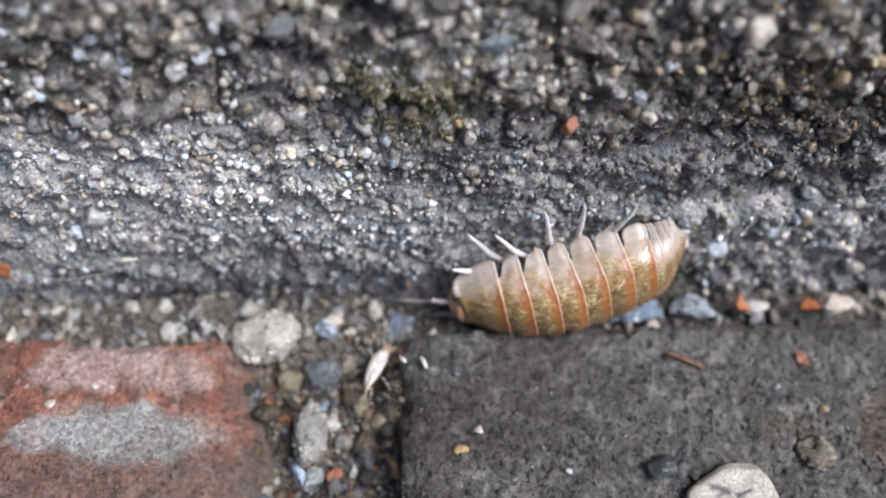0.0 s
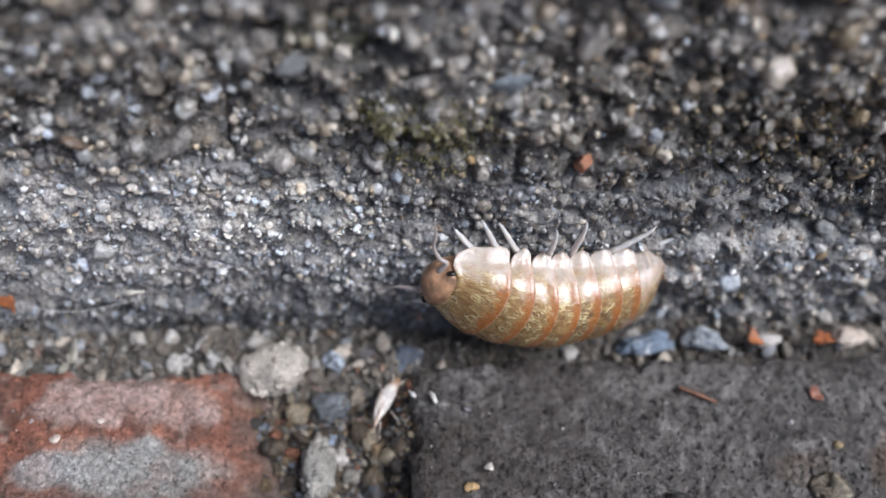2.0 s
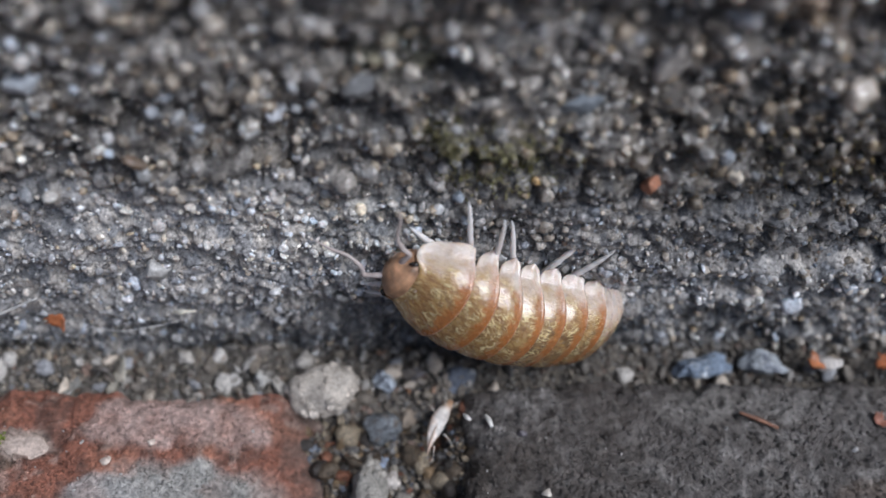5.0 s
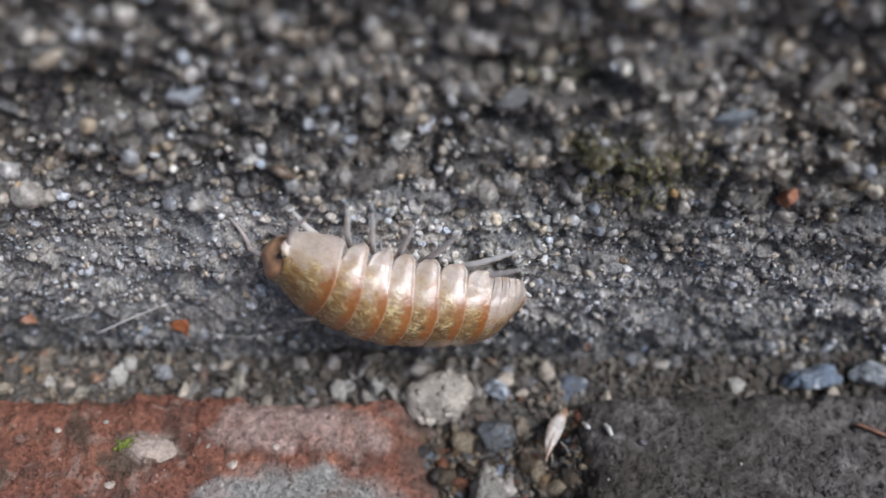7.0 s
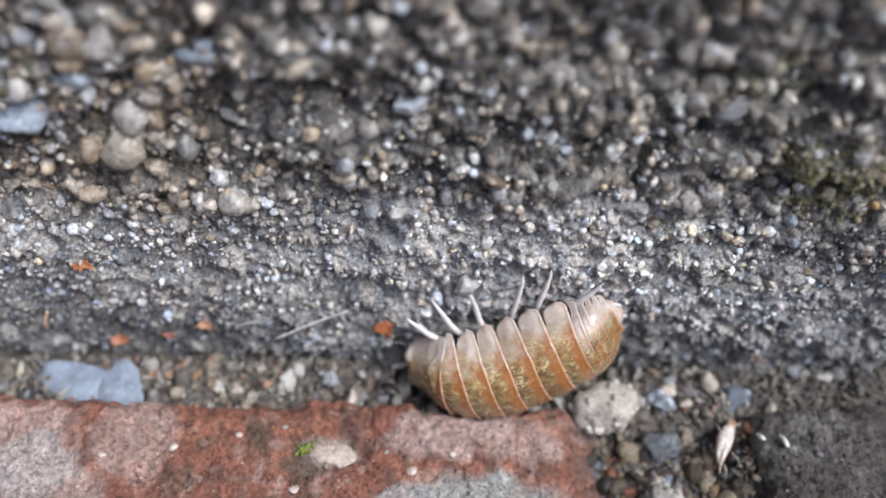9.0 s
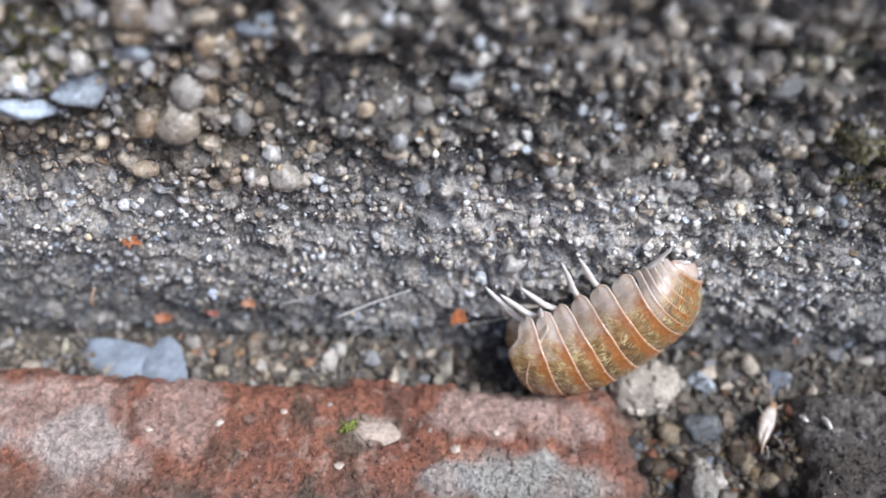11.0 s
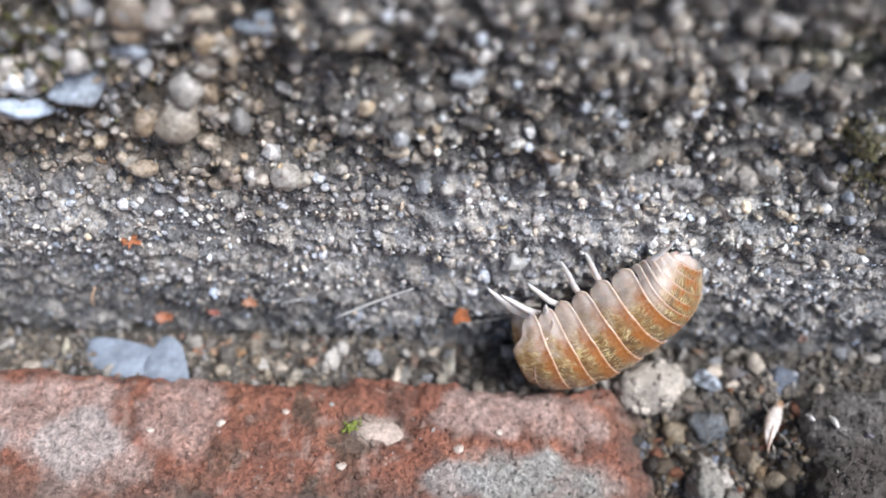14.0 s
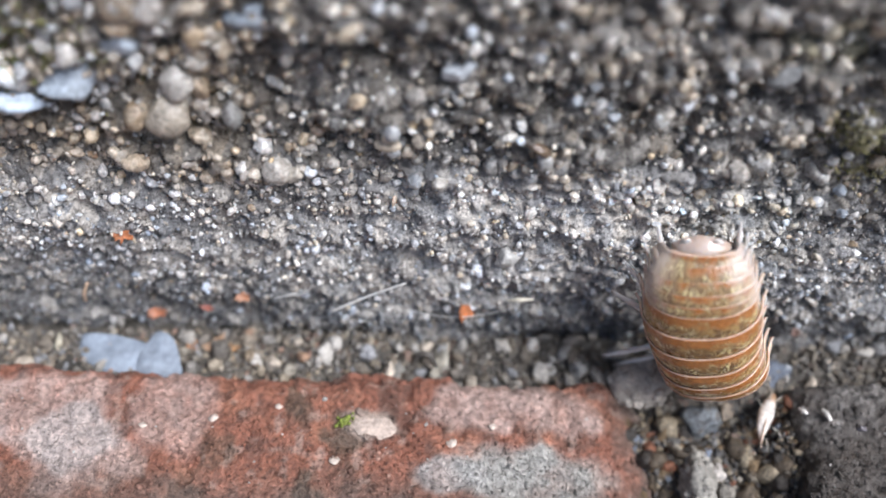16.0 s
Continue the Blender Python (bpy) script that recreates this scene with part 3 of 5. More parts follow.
# ---- the bed of the joints, which goes on as the ground ----
def bed(x, y):
    low = -3.35 + 1.0 * smooth(-3.6, -2.7, y) - 1.9 * (1 - smooth(-8.5, -5.0, y))
    low = low + 0.45 * (1 - smooth(-25, -18, x)) * smooth(-3.6, -2.7, y) - 0.3 * smooth(-3.6, -2.5, x) * (1 - smooth(-1.5, 0.0, x)) * (1 - smooth(-3.6, -2.9, y))
    low = low + 1.7 * smooth(-3.4, -2.0, x) * (1 - smooth(-1.6, -0.5, x)) * (1 - smooth(-3.6, -2.9, y))
    return low + (0.7 * fbm(x, y, 0, 1.5, 4, 91) + 0.25 * np.clip(y + 2.5, 0, 1.5)) * smooth(-60, -46, x) * (1 - smooth(30, 50, x)) * smooth(-60, -14, y)


def build_ground():
    xs, ys = axis_steps(-45, 29, 0.3, 120000), axis_steps(-13, 1.4, 0.25, 120000)
    x, y = np.meshgrid(xs, ys)
    z = bed(x, y)
    tone = blend(np.broadcast_to(np.array([0.10, 0.088, 0.073]), (*x.shape, 3)).copy(), (0.045, 0.04, 0.034), smooth(-0.2, 0.4, fbm(x, y, 1, 1.0, 3, 93)))
    mesh = built("ground", np.stack([x, y, z], -1).reshape(-1, 3), sheet(*x.shape), GRIT, tone.reshape(-1, 3))
    ground = tagged(new("ground", mesh), "dark sandy earth bedding between paving bricks", "ground", kind="structure")
    rng = np.random.default_rng(33)
    kinds = np.array([(0.32, 0.26, 0.18), (0.20, 0.19, 0.18), (0.14, 0.105, 0.07), (0.06, 0.05, 0.042), (0.46, 0.41, 0.33), (0.24, 0.10, 0.055), (0.20, 0.22, 0.26), (0.22, 0.15, 0.08)])
    odds = np.array([0.14, 0.16, 0.24, 0.22, 0.06, 0.04, 0.06, 0.08])
    for name, count, sizes, level, label in (("joint_gravel", 440, (0.2, 0.55), 3, "mixed beige, grey and brown joint grit"),
                                             ("joint_sand", 15000, (0.06, 0.22), 1, "fine mixed joint sand")):
        strip = rng.random(count) < 0.6
        x = np.where(strip, rng.uniform(-44, 28, count), rng.uniform(-9.3, -1.2, count))
        y = np.where(strip, rng.uniform(-3.3, 0.1, count), rng.uniform(-12, -2.4, count))
        r = rng.uniform(*sizes, count) * rng.uniform(0.7, 1.0, count)
        places = np.stack([x, y, bed(x, y) + r * rng.uniform(-0.4, 0.7, count) + (0.2 if level == 1 else 0.25) * rng.random(count)], 1)
        tone = kinds[rng.choice(len(kinds), count, p=odds)] * rng.uniform(0.6, 1.1, (count, 1))
        tone = tone * (1 + 1.1 * (1 - smooth(-25, -17, x)) * (y > -3.4))[:, None]
        tone = blend(tone, (0.20, 0.18, 0.155), 0.62 * (y > -3.4))
        tone = tone * np.where(y < -3.4, 0.85, 1.0)[:, None]
        r = r * np.where(y < -3.4, 1.4, 1.0)
        v, f, c = scatter(places, r, tone, level, rng, 6, 12, (0.4, 1.0), 0.30)
        tagged(part(name, built(name, v, f, GRIT, c, even=level > 1), ground, label), kind="stuff")


build_ground()


def foot_crumbs():
    """Pale crumbs of plaster and brick that lie along the wall's foot."""
    rng = np.random.default_rng(35)
    n = 330
    x = np.concatenate([rng.uniform(-24, -2.5, 190), rng.uniform(-44, -24, 60), rng.uniform(-2, 27, n - 250)])
    y = -2.75 + 2.5 * rng.random(n) ** 1.1
    r = 0.08 + 0.5 * rng.random(n) ** 3
    places = np.stack([x, y, bed(x, y) + r * 0.35 + 0.12], 1)
    kinds = np.array([(0.47, 0.44, 0.40), (0.38, 0.35, 0.31), (0.50, 0.43, 0.35), (0.30, 0.30, 0.31), (0.33, 0.21, 0.14), (0.24, 0.21, 0.18)])
    tone = kinds[rng.choice(len(kinds), n, p=[0.26, 0.24, 0.18, 0.14, 0.06, 0.12])] * rng.uniform(0.65, 1.15, (n, 1))
    v, f, c = scatter(places, r, tone, 3, rng, 7, 20, (0.4, 1.0), 0.5)
    crumbs = new("plaster_crumbs", built("plaster_crumbs", v, f, ROCK, c))
    tagged(crumbs, "loose pale plaster crumbs along the wall's foot", "crumbs", kind="stuff")


foot_crumbs()


# ---- stones and scraps ----
def stone(name, label, place, size, tone, mat, seed, level=3, planes=9, lumps=0.15, turn=(0, 0, 0), group="", spots=None, category="stone", specks=None):
    rng = np.random.default_rng(seed)
    v, f = stone_form(min(4, level + 1), planes + 4, rng, lumps * 1.5, 0.52)
    v = v * np.array(size) / 2
    c = np.broadcast_to(np.array(tone, float), v.shape).copy()
    c = c * (1 + 0.25 * fbm(v[:, 0], v[:, 1], v[:, 2], max(size) / 3, 3, seed))[:, None]
    if spots:
        c = blend(c, spots, smooth(0.2, 0.45, fbm(v[:, 0], v[:, 1], v[:, 2], max(size) / 5, 3, seed + 1)))
    if specks:
        c = blend(c, specks, smooth(0.34, 0.42, fbm(v[:, 0], v[:, 1], v[:, 2], 0.45, 2, seed + 2)))
    ob = new(name, built(name, v, f, mat, c))
    ob.matrix_basis = pose(*[p * MM for p in place], *turn)
    return tagged(ob, label, category, group)


def crumbly_stone(name, label, category, place, turn, size, tone, seed):
    """A crumbly lump: a core with a skin of grains."""
    rng = np.random.default_rng(seed)
    core, f = stone_form(4, 10, rng, 0.22, 0.7)
    core = core * size
    tones = np.broadcast_to(np.array(tone), core.shape) * (1 + 0.3 * fbm(core[:, 0], core[:, 1], core[:, 2], 0.7, 3, 4))[:, None]
    lump = new(name)
    lump.matrix_basis = pose(*[p * MM for p in place], *turn)
    part("core", built("core", core, f, ROCK, tones), lump)
    pick = rng.choice(len(core), 170, replace=False)
    r = 0.05 + 0.28 * rng.random(len(pick)) ** 2
    cols = np.array(tone)[None] * np.array([1.15, 0.97, 0.86, 1.3])[rng.integers(4, size=len(pick))][:, None]
    v, f, c = scatter(core[pick] * 0.95, r, cols, 3, rng, 12, 7, (0.6, 1.0), 0.2)
    tagged(part("grain_crust", built("grain_crust", v, f, ROCK, c), lump, "coarse cream grains"), kind="stuff")
    return tagged(lump, label, category)


crumbly_stone("pebble", "crumbly cream pebble wedged in the brick joint", "pebble", (-8.45, -2.35, -1.75), (10, -4, 12), (1.72, 1.35, 1.15), (0.46, 0.41, 0.35), 5)
crumbly_stone("mortar_lump", "crumbly pale grey mortar lump in the brick joint", "mortar", (-6.24, -6.6, -3.45), (6, 0, -8), (0.78, 1.6, 1.15), (0.32, 0.30, 0.265), 6)
def joint_stone(place, size, tone, seed, label):
    stone("joint_stone", label, place, size, tone, GRIT if "blue" in label else ROCK, seed, turn=(seed * 23 % 50 - 25, seed * 31 % 50 - 25, seed * 47 % 360), lumps=0.26, planes=6, spots=(0.42, 0.43, 0.44) if "slate" in label else (0.12, 0.10, 0.08))


# the larger stones of the joint
for row in (
        ((-5.52, -1.92, -2.03), (1.7, 1.1, 1.0), (0.46, 0.5, 0.55), 11, "pale blue-white stone chip in the joint"),
        ((-2.18, -1.99, -1.97), (2.1, 1.4, 1.2), (0.13, 0.15, 0.19), 12, "mottled slate-blue stone in the joint"),
        ((-5.67, -3.94, -2.84), (1.7, 2.1, 1.6), (0.15, 0.16, 0.17), 13, "dull blue-grey stone in the joint"),
        ((-4.11, -1.51, -2.09), (1.1, 0.9, 0.8), (0.2, 0.19, 0.2), 14, "small dark grey stone in the joint"),
        ((-5.26, -6.08, -3.53), (0.75, 0.9, 0.8), (0.46, 0.42, 0.38), 16, "round cream grit grain in the joint"),
        ((-5.24, -8.07, -4.92), (0.8, 0.8, 0.8), (0.38, 0.15, 0.08), 19, "rust-red brick crumb in the joint"),
        ((-6.78, -8.19, -4.79), (0.6, 1.9, 1.3), (0.42, 0.48, 0.56), 20, "pale blue flint splinter in the joint"),
        ((-6.13, -8.20, -4.83), (0.9, 1.6, 1.2), (0.34, 0.36, 0.34), 26, "pale green-grey stone in the joint"),
        ((-3.65, -7.46, -4.56), (1.0, 1.0, 0.9), (0.08, 0.085, 0.09), 27, "small dark grey stone in the joint"),
        ((-4.32, -7.95, -4.96), (0.55, 0.45, 0.5), (0.5, 0.48, 0.44), 28, "small white quartz grain in the joint")):
    joint_stone(*row)
# the smaller ones, and white grains at the wall's foot
for row in (
        ((-4.38, -4.96, -3.09), (1.1, 0.9, 0.8), (0.29, 0.21, 0.17), 29, "flat pinkish brown stone in the joint"),
        ((-5.65, -5.35, -3.21), (0.7, 0.6, 0.6), (0.28, 0.34, 0.44), 30, "small blue stone chip in the joint"),
        ((-4.28, -3.92, -3.19), (0.7, 0.35, 0.5), (0.48, 0.47, 0.45), 31, "small white quartz grain in the joint"),
        ((-4.39, -3.31, -2.85), (1.3, 0.8, 0.8), (0.26, 0.21, 0.16), 32, "flat tan stone in the joint"),
        ((-3.01, -2.68, -2.19), (0.45, 0.5, 0.5), (0.52, 0.5, 0.48), 33, "small white quartz grain in the joint"),
        ((-4.38, -2.23, -2.22), (0.5, 0.4, 0.4), (0.38, 0.19, 0.1), 34, "rust-red brick crumb in the joint"),
        ((-3.55, -6.20, -3.61), (0.9, 0.8, 0.8), (0.2, 0.17, 0.13), 35, "brown grit stone in the joint"),
        ((-4.68, -6.89, -4.16), (0.9, 0.9, 0.8), (0.24, 0.22, 0.19), 24, "grey-brown grit stone in the joint"),
        ((-11.2, -1.6, -1.9), (1.3, 1.1, 1.0), (0.50, 0.48, 0.44), 17, "small white quartz grain at the wall's foot"),
        ((-12.7, -1.5, -2.1), (0.8, 0.8, 0.7), (0.52, 0.50, 0.47), 18, "small white quartz grain at the wall's foot")):
    joint_stone(*row)

stone("pale_stone", "flat cream stone with dark specks lying on dark brick", (12.35, -10.9, -2.1), (5.0, 3.3, 1.1), (0.50, 0.45, 0.385), ROCK, 48, 4, 12, 0.05, (16, -4, 18), spots=(0.34, 0.29, 0.24), specks=(0.09, 0.08, 0.08))
stone("dark_stone", "small glossy black stone beside a cream stone", (9.3, -9.7, -1.75), (1.5, 1.2, 1.0), (0.05, 0.05, 0.05), FLINT, 42, 3, 5)
stone("round_stone", "small round grey-brown stone on dark brick", (16.3, -9.3, -2.0), (1.6, 1.5, 1.1), (0.17, 0.14, 0.10), GRIT, 43, 3, 3, 0.5, spots=(0.34, 0.30, 0.22))
for k, (x, y, s) in enumerate(((0.5, -5.35, 0.5), (15.2, -6.2, 0.4), (5.2, -9.6, 0.45), (17.2, -7.2, 0.5), (1.4, -7.8, 0.5), (0.6, -8.6, 0.7))):
    stone("grit_grain", "single pale grit grain on dark brick", (x, y, float(dark_top(x, y)) + 0.1 * s), (s, s * 0.8, s * 0.7),
          ((0.1, 0.09, 0.1), (0.36, 0.35, 0.34), (0.42, 0.42, 0.41), (0.3, 0.22, 0.12), (0.5, 0.46, 0.4), (0.42, 0.28, 0.13))[k], FLINT, 50 + k, 2, group="grit grains on the dark brick", category="grit")
for k, (x, y, s) in enumerate(((-27.8, -5.2, 0.5), (-17.4, -6.0, 0.6), (-22.4, -6.9, 0.6), (-25.0, -4.6, 0.4), (-15.6, -5.2, 0.4), (-30.8, -5.6, 0.45))):
    stone("grit_grain", "single pale grit grain on red brick", (x, y, float(red_top(x, y)) + 0.1 * s), (s, s * 0.8, s * 0.6),
          (0.56, 0.47, 0.40), FLINT, 60 + k, 2, group="grit grains on the red brick", category="grit")
# blue-white flint slivers at the wall's foot
stone("flint_flake", "flat pale blue flint flake at the red brick's edge", (-33.4, -1.35, -1.25), (4.2, 2.3, 0.55), (0.26, 0.30, 0.36), SLATE, 71, 4, 7, 0.08, (24, 3, -14))
stone("flint_flake", "flat pale blue flint flake at the red brick's edge", (-31.2, -1.6, -1.15), (3.6, 2.6, 0.55), (0.28, 0.32, 0.38), SLATE, 72, 4, 7, 0.08, (24, -4, -24))
stone("flint_flake", "blue-white flint lump behind dark brick", (9.4, -1.7, -1.5), (2.8, 1.3, 1.0), (0.17, 0.21, 0.27), GRIT, 73, 3, 4, 0.4, (0, 0, 8), spots=(0.5, 0.52, 0.54))
stone("flint_flake", "blue-white flint lump behind dark brick", (12.4, -1.6, -1.35), (2.3, 1.2, 0.9), (0.36, 0.38, 0.40), GRIT, 74, 3, 4, 0.4, (0, 0, -8), spots=(0.12, 0.13, 0.16))
stone("pale_chip", "pale pinkish stone chip at the wall's foot", (18.9, -2.2, -0.6), (2.1, 1.1, 0.9), (0.58, 0.48, 0.40), ROCK, 75, 3)
stone("pale_chip", "pale stone chip at the wall's foot", (15.1, -2.1, -0.8), (1.5, 1.0, 0.8), (0.50, 0.46, 0.42), ROCK, 76, 3)
# grit that stands out on the wall
def wall_grain(k, x, z, s, tone, label):
    stone("wall_grain", label, (x, float(wall_face(np.array(x), np.array(z))) - 0.15, z), s, tone, FLINT if "flint" in label or "quartz" in label else ROCK, 80 + k, 3, 8, 0.14, (k * 13 % 30, k * 29 % 40 - 20, k * 17 % 30), "standing-out grains on the wall", category="grain")


LOW_GRAINS = (
    (-10.05, 3.4, (0.55, 0.4, 0.5), (0.75, 0.74, 0.72), "white quartz grain on the wall"),
    (-7.3, 2.2, (0.7, 0.4, 0.6), (0.52, 0.51, 0.49), "pale grey grain on the wall"),
    (-0.4, 5.2, (0.5, 0.35, 0.4), (0.78, 0.77, 0.75), "white quartz grain on the wall"),
    (4.95, 9.6, (0.9, 0.8, 1.0), (0.42, 0.19, 0.11), "rusty red grain on the wall"),
    (5.2, 8.3, (1.0, 0.7, 1.1), (0.46, 0.43, 0.39), "pale cemented crumb on the wall"),
    (-15.0, 4.2, (1.6, 0.8, 1.3), (0.42, 0.41, 0.39), "translucent rounded quartz grain on the wall"),
    (-8.9, 12.5, (0.95, 0.7, 0.9), (0.74, 0.75, 0.78), "white quartz grain on the wall"),
    (-4.0, 14.2, (0.95, 0.8, 0.9), (0.55, 0.50, 0.43), "cream quartz grain on the wall"),
    (8.0, 10.2, (0.7, 0.7, 0.9), (0.70, 0.62, 0.50), "cream quartz grain on the wall"),
    (7.0, 10.6, (1.0, 0.8, 1.0), (0.30, 0.24, 0.17), "amber quartz grain on the wall"))
HIGH_GRAINS = (
    (-17.0, 13.9, (1.6, 0.8, 1.1), (0.50, 0.53, 0.56), "bluish flint chip on the wall"),
    (-19.8, 10.6, (1.1, 0.7, 0.8), (0.44, 0.38, 0.30), "cream quartz grain on the wall"),
    (-23.6, 9.1, (1.2, 0.8, 0.8), (0.45, 0.41, 0.35), "cream quartz grain on the wall"),
    (-28.7, 15.0, (1.5, 0.8, 1.2), (0.42, 0.47, 0.53), "bluish flint chip on the wall"),
    (-31.0, 13.2, (2.6, 1.0, 1.6), (0.40, 0.45, 0.51), "bluish flint chip on the wall"),
    (-33.5, 12.6, (2.4, 0.9, 0.9), (0.36, 0.42, 0.50), "bluish flint chip on the wall"),
    (-24.0, 15.9, (2.2, 0.9, 1.2), (0.38, 0.43, 0.48), "bluish flint chip on the wall"),
    (-5.7, 13.6, (1.6, 0.8, 1.1), (0.22, 0.22, 0.22), "dark rounded grain on the wall"),
    (2.0, 13.2, (2.0, 0.9, 1.5), (0.22, 0.24, 0.26), "dark bluish grain on the wall"),
    (12.9, 15.6, (1.1, 0.9, 1.1), (0.20, 0.155, 0.10), "amber quartz grain on the wall"),
    (4.6, 15.0, (1.3, 0.9, 2.0), (0.50, 0.46, 0.41), "pale cemented crumb on the wall"))
for k, row in enumerate(LOW_GRAINS + HIGH_GRAINS):
    wall_grain(k, *row)


def scrap(name, label, place, turn, outline, thick, tone, mat, curl=0.3, category="scrap"):
    """A thin dry flake with a ragged outline, curled, of real thickness."""
    rng = np.random.default_rng(abs(hash_of(label, place)))
    n = 22
    a = np.arange(n) * 2 * np.pi / n
    r = 1 + 0.22 * rng.normal(size=n) + 0.15 * np.sin(2 * a + rng.random() * 6)
    rings = [np.zeros((1, 2))] + [np.stack([np.cos(a) * r * s * outline[0] / 2, np.sin(a) * r * s * outline[1] / 2], 1) for s in (0.4, 0.75, 1.0)]
    flat = np.concatenate(rings)
    z = curl * (flat[:, 0] / outline[0] * 2) ** 2 * outline[1] + 0.08 * outline[1] * fbm(flat[:, 0], flat[:, 1], 0, 0.3, 2, 5)
    up = np.c_[flat, z + thick / 2]
    low = np.c_[flat * 0.97, z - thick / 2]
    k = np.arange(n)
    tris = [np.stack([np.zeros(n, int), 1 + k, 1 + (k + 1) % n], 1)]
    quads = [np.stack([1 + i * n + k, 1 + (i + 1) * n + k, 1 + (i + 1) * n + (k + 1) % n, 1 + i * n + (k + 1) % n], 1) for i in (0, 1)]
    m = len(flat)
    tris.append(tris[0][:, ::-1] + m)
    quads += [q[:, ::-1] + m for q in quads]
    quads.append(np.stack([1 + 2 * n + k, 1 + 2 * n + k + m, 1 + 2 * n + (k + 1) % n + m, 1 + 2 * n + (k + 1) % n], 1))
    v = np.concatenate([up, low])
    c = np.broadcast_to(np.array(tone, float), v.shape) * (1 + 0.5 * fbm(v[:, 0], v[:, 1], 1, 0.3, 3, 8))[:, None]
    ob = new(name, built(name, v, tris + quads, mat, c))
    ob.matrix_basis = pose(*[p * MM for p in place], *turn)
    return tagged(ob, label, category)


def hash_of(label, place):
    return int(sum(ord(ch) * (i + 1) for i, ch in enumerate(label)) + 997 * place[0] + 131 * place[2])


for x, z, w, h, tone in ((-31.4, 5.6, 1.0, 0.8, (0.62, 0.20, 0.05)), (-31.6, -0.2, 1.1, 0.8, (0.55, 0.17, 0.05)), (-27.1, 1.2, 0.8, 0.7, (0.60, 0.26, 0.12)),
                         (-28.9, 0.7, 0.7, 0.45, (0.40, 0.09, 0.04)), (-1.4, 0.0, 0.5, 0.5, (0.42, 0.26, 0.2))):
    scrap("leaf_scrap", "curled orange scrap of dry leaf clinging to the wall", (x, float(wall_face(np.array(x), np.array(z))) - 0.42, z), (62 + 20 * math.sin(x * 7), 15 * math.sin(x), 25 * math.cos(x * 3)),
          (w * 0.75, h * 0.75), 0.09, [0.55 * q + 0.04 for q in tone], CHAFF)
SCRAP = scrap("leaf_scrap", "orange scrap of dry leaf nudged along the wall", (-20.0, 0, 1.3), (70, 10, -20), (0.95, 0.62), 0.12, (0.42, 0.15, 0.06), CHAFF, 0.5)
for x, y, z, w, h, tone, label in ((-29.8, -0.8, -1.3, 0.8, 0.6, (0.60, 0.26, 0.10), "orange scrap of dry leaf at the wall's foot"), (-28.8, -0.8, -1.2, 1.0, 0.5, (0.68, 0.42, 0.25), "tan scrap of dry leaf at the wall's foot"),
                                   (-27.9, -0.9, -1.4, 0.6, 0.4, (0.62, 0.32, 0.12), "orange scrap of dry leaf at the wall's foot"),
                                   (14.4, -2.4, -0.55, 0.8, 0.7, (0.62, 0.20, 0.05), "orange scrap of dry leaf at the dark brick's edge"), (17.7, -2.4, -0.6, 1.1, 0.9, (0.62, 0.18, 0.04), "orange scrap of dry leaf at the dark brick's edge"),
                                   (-17.9, -1.6, -1.6, 1.5, 0.8, (0.55, 0.50, 0.40), "crumpled pale leaf scrap at the red brick's edge"), (-20.0, -1.9, -1.7, 2.2, 0.6, (0.42, 0.40, 0.36), "curled grey leaf scrap at the red brick's edge"),
                                   (-36.2, -0.9, -1.0, 0.9, 0.35, (0.62, 0.56, 0.42), "tan husk scrap at the wall's foot"), (16.6, -5.0, -0.95, 0.6, 0.5, (0.40, 0.14, 0.07), "rust-brown scrap on dark brick")):
    scrap("leaf_scrap", label, (x, y, z), (20 * math.sin(x * 5), 25 * math.cos(x * 3), 90 * math.sin(x)), (w, h), 0.09, [0.65 * q + 0.04 for q in tone], CHAFF)


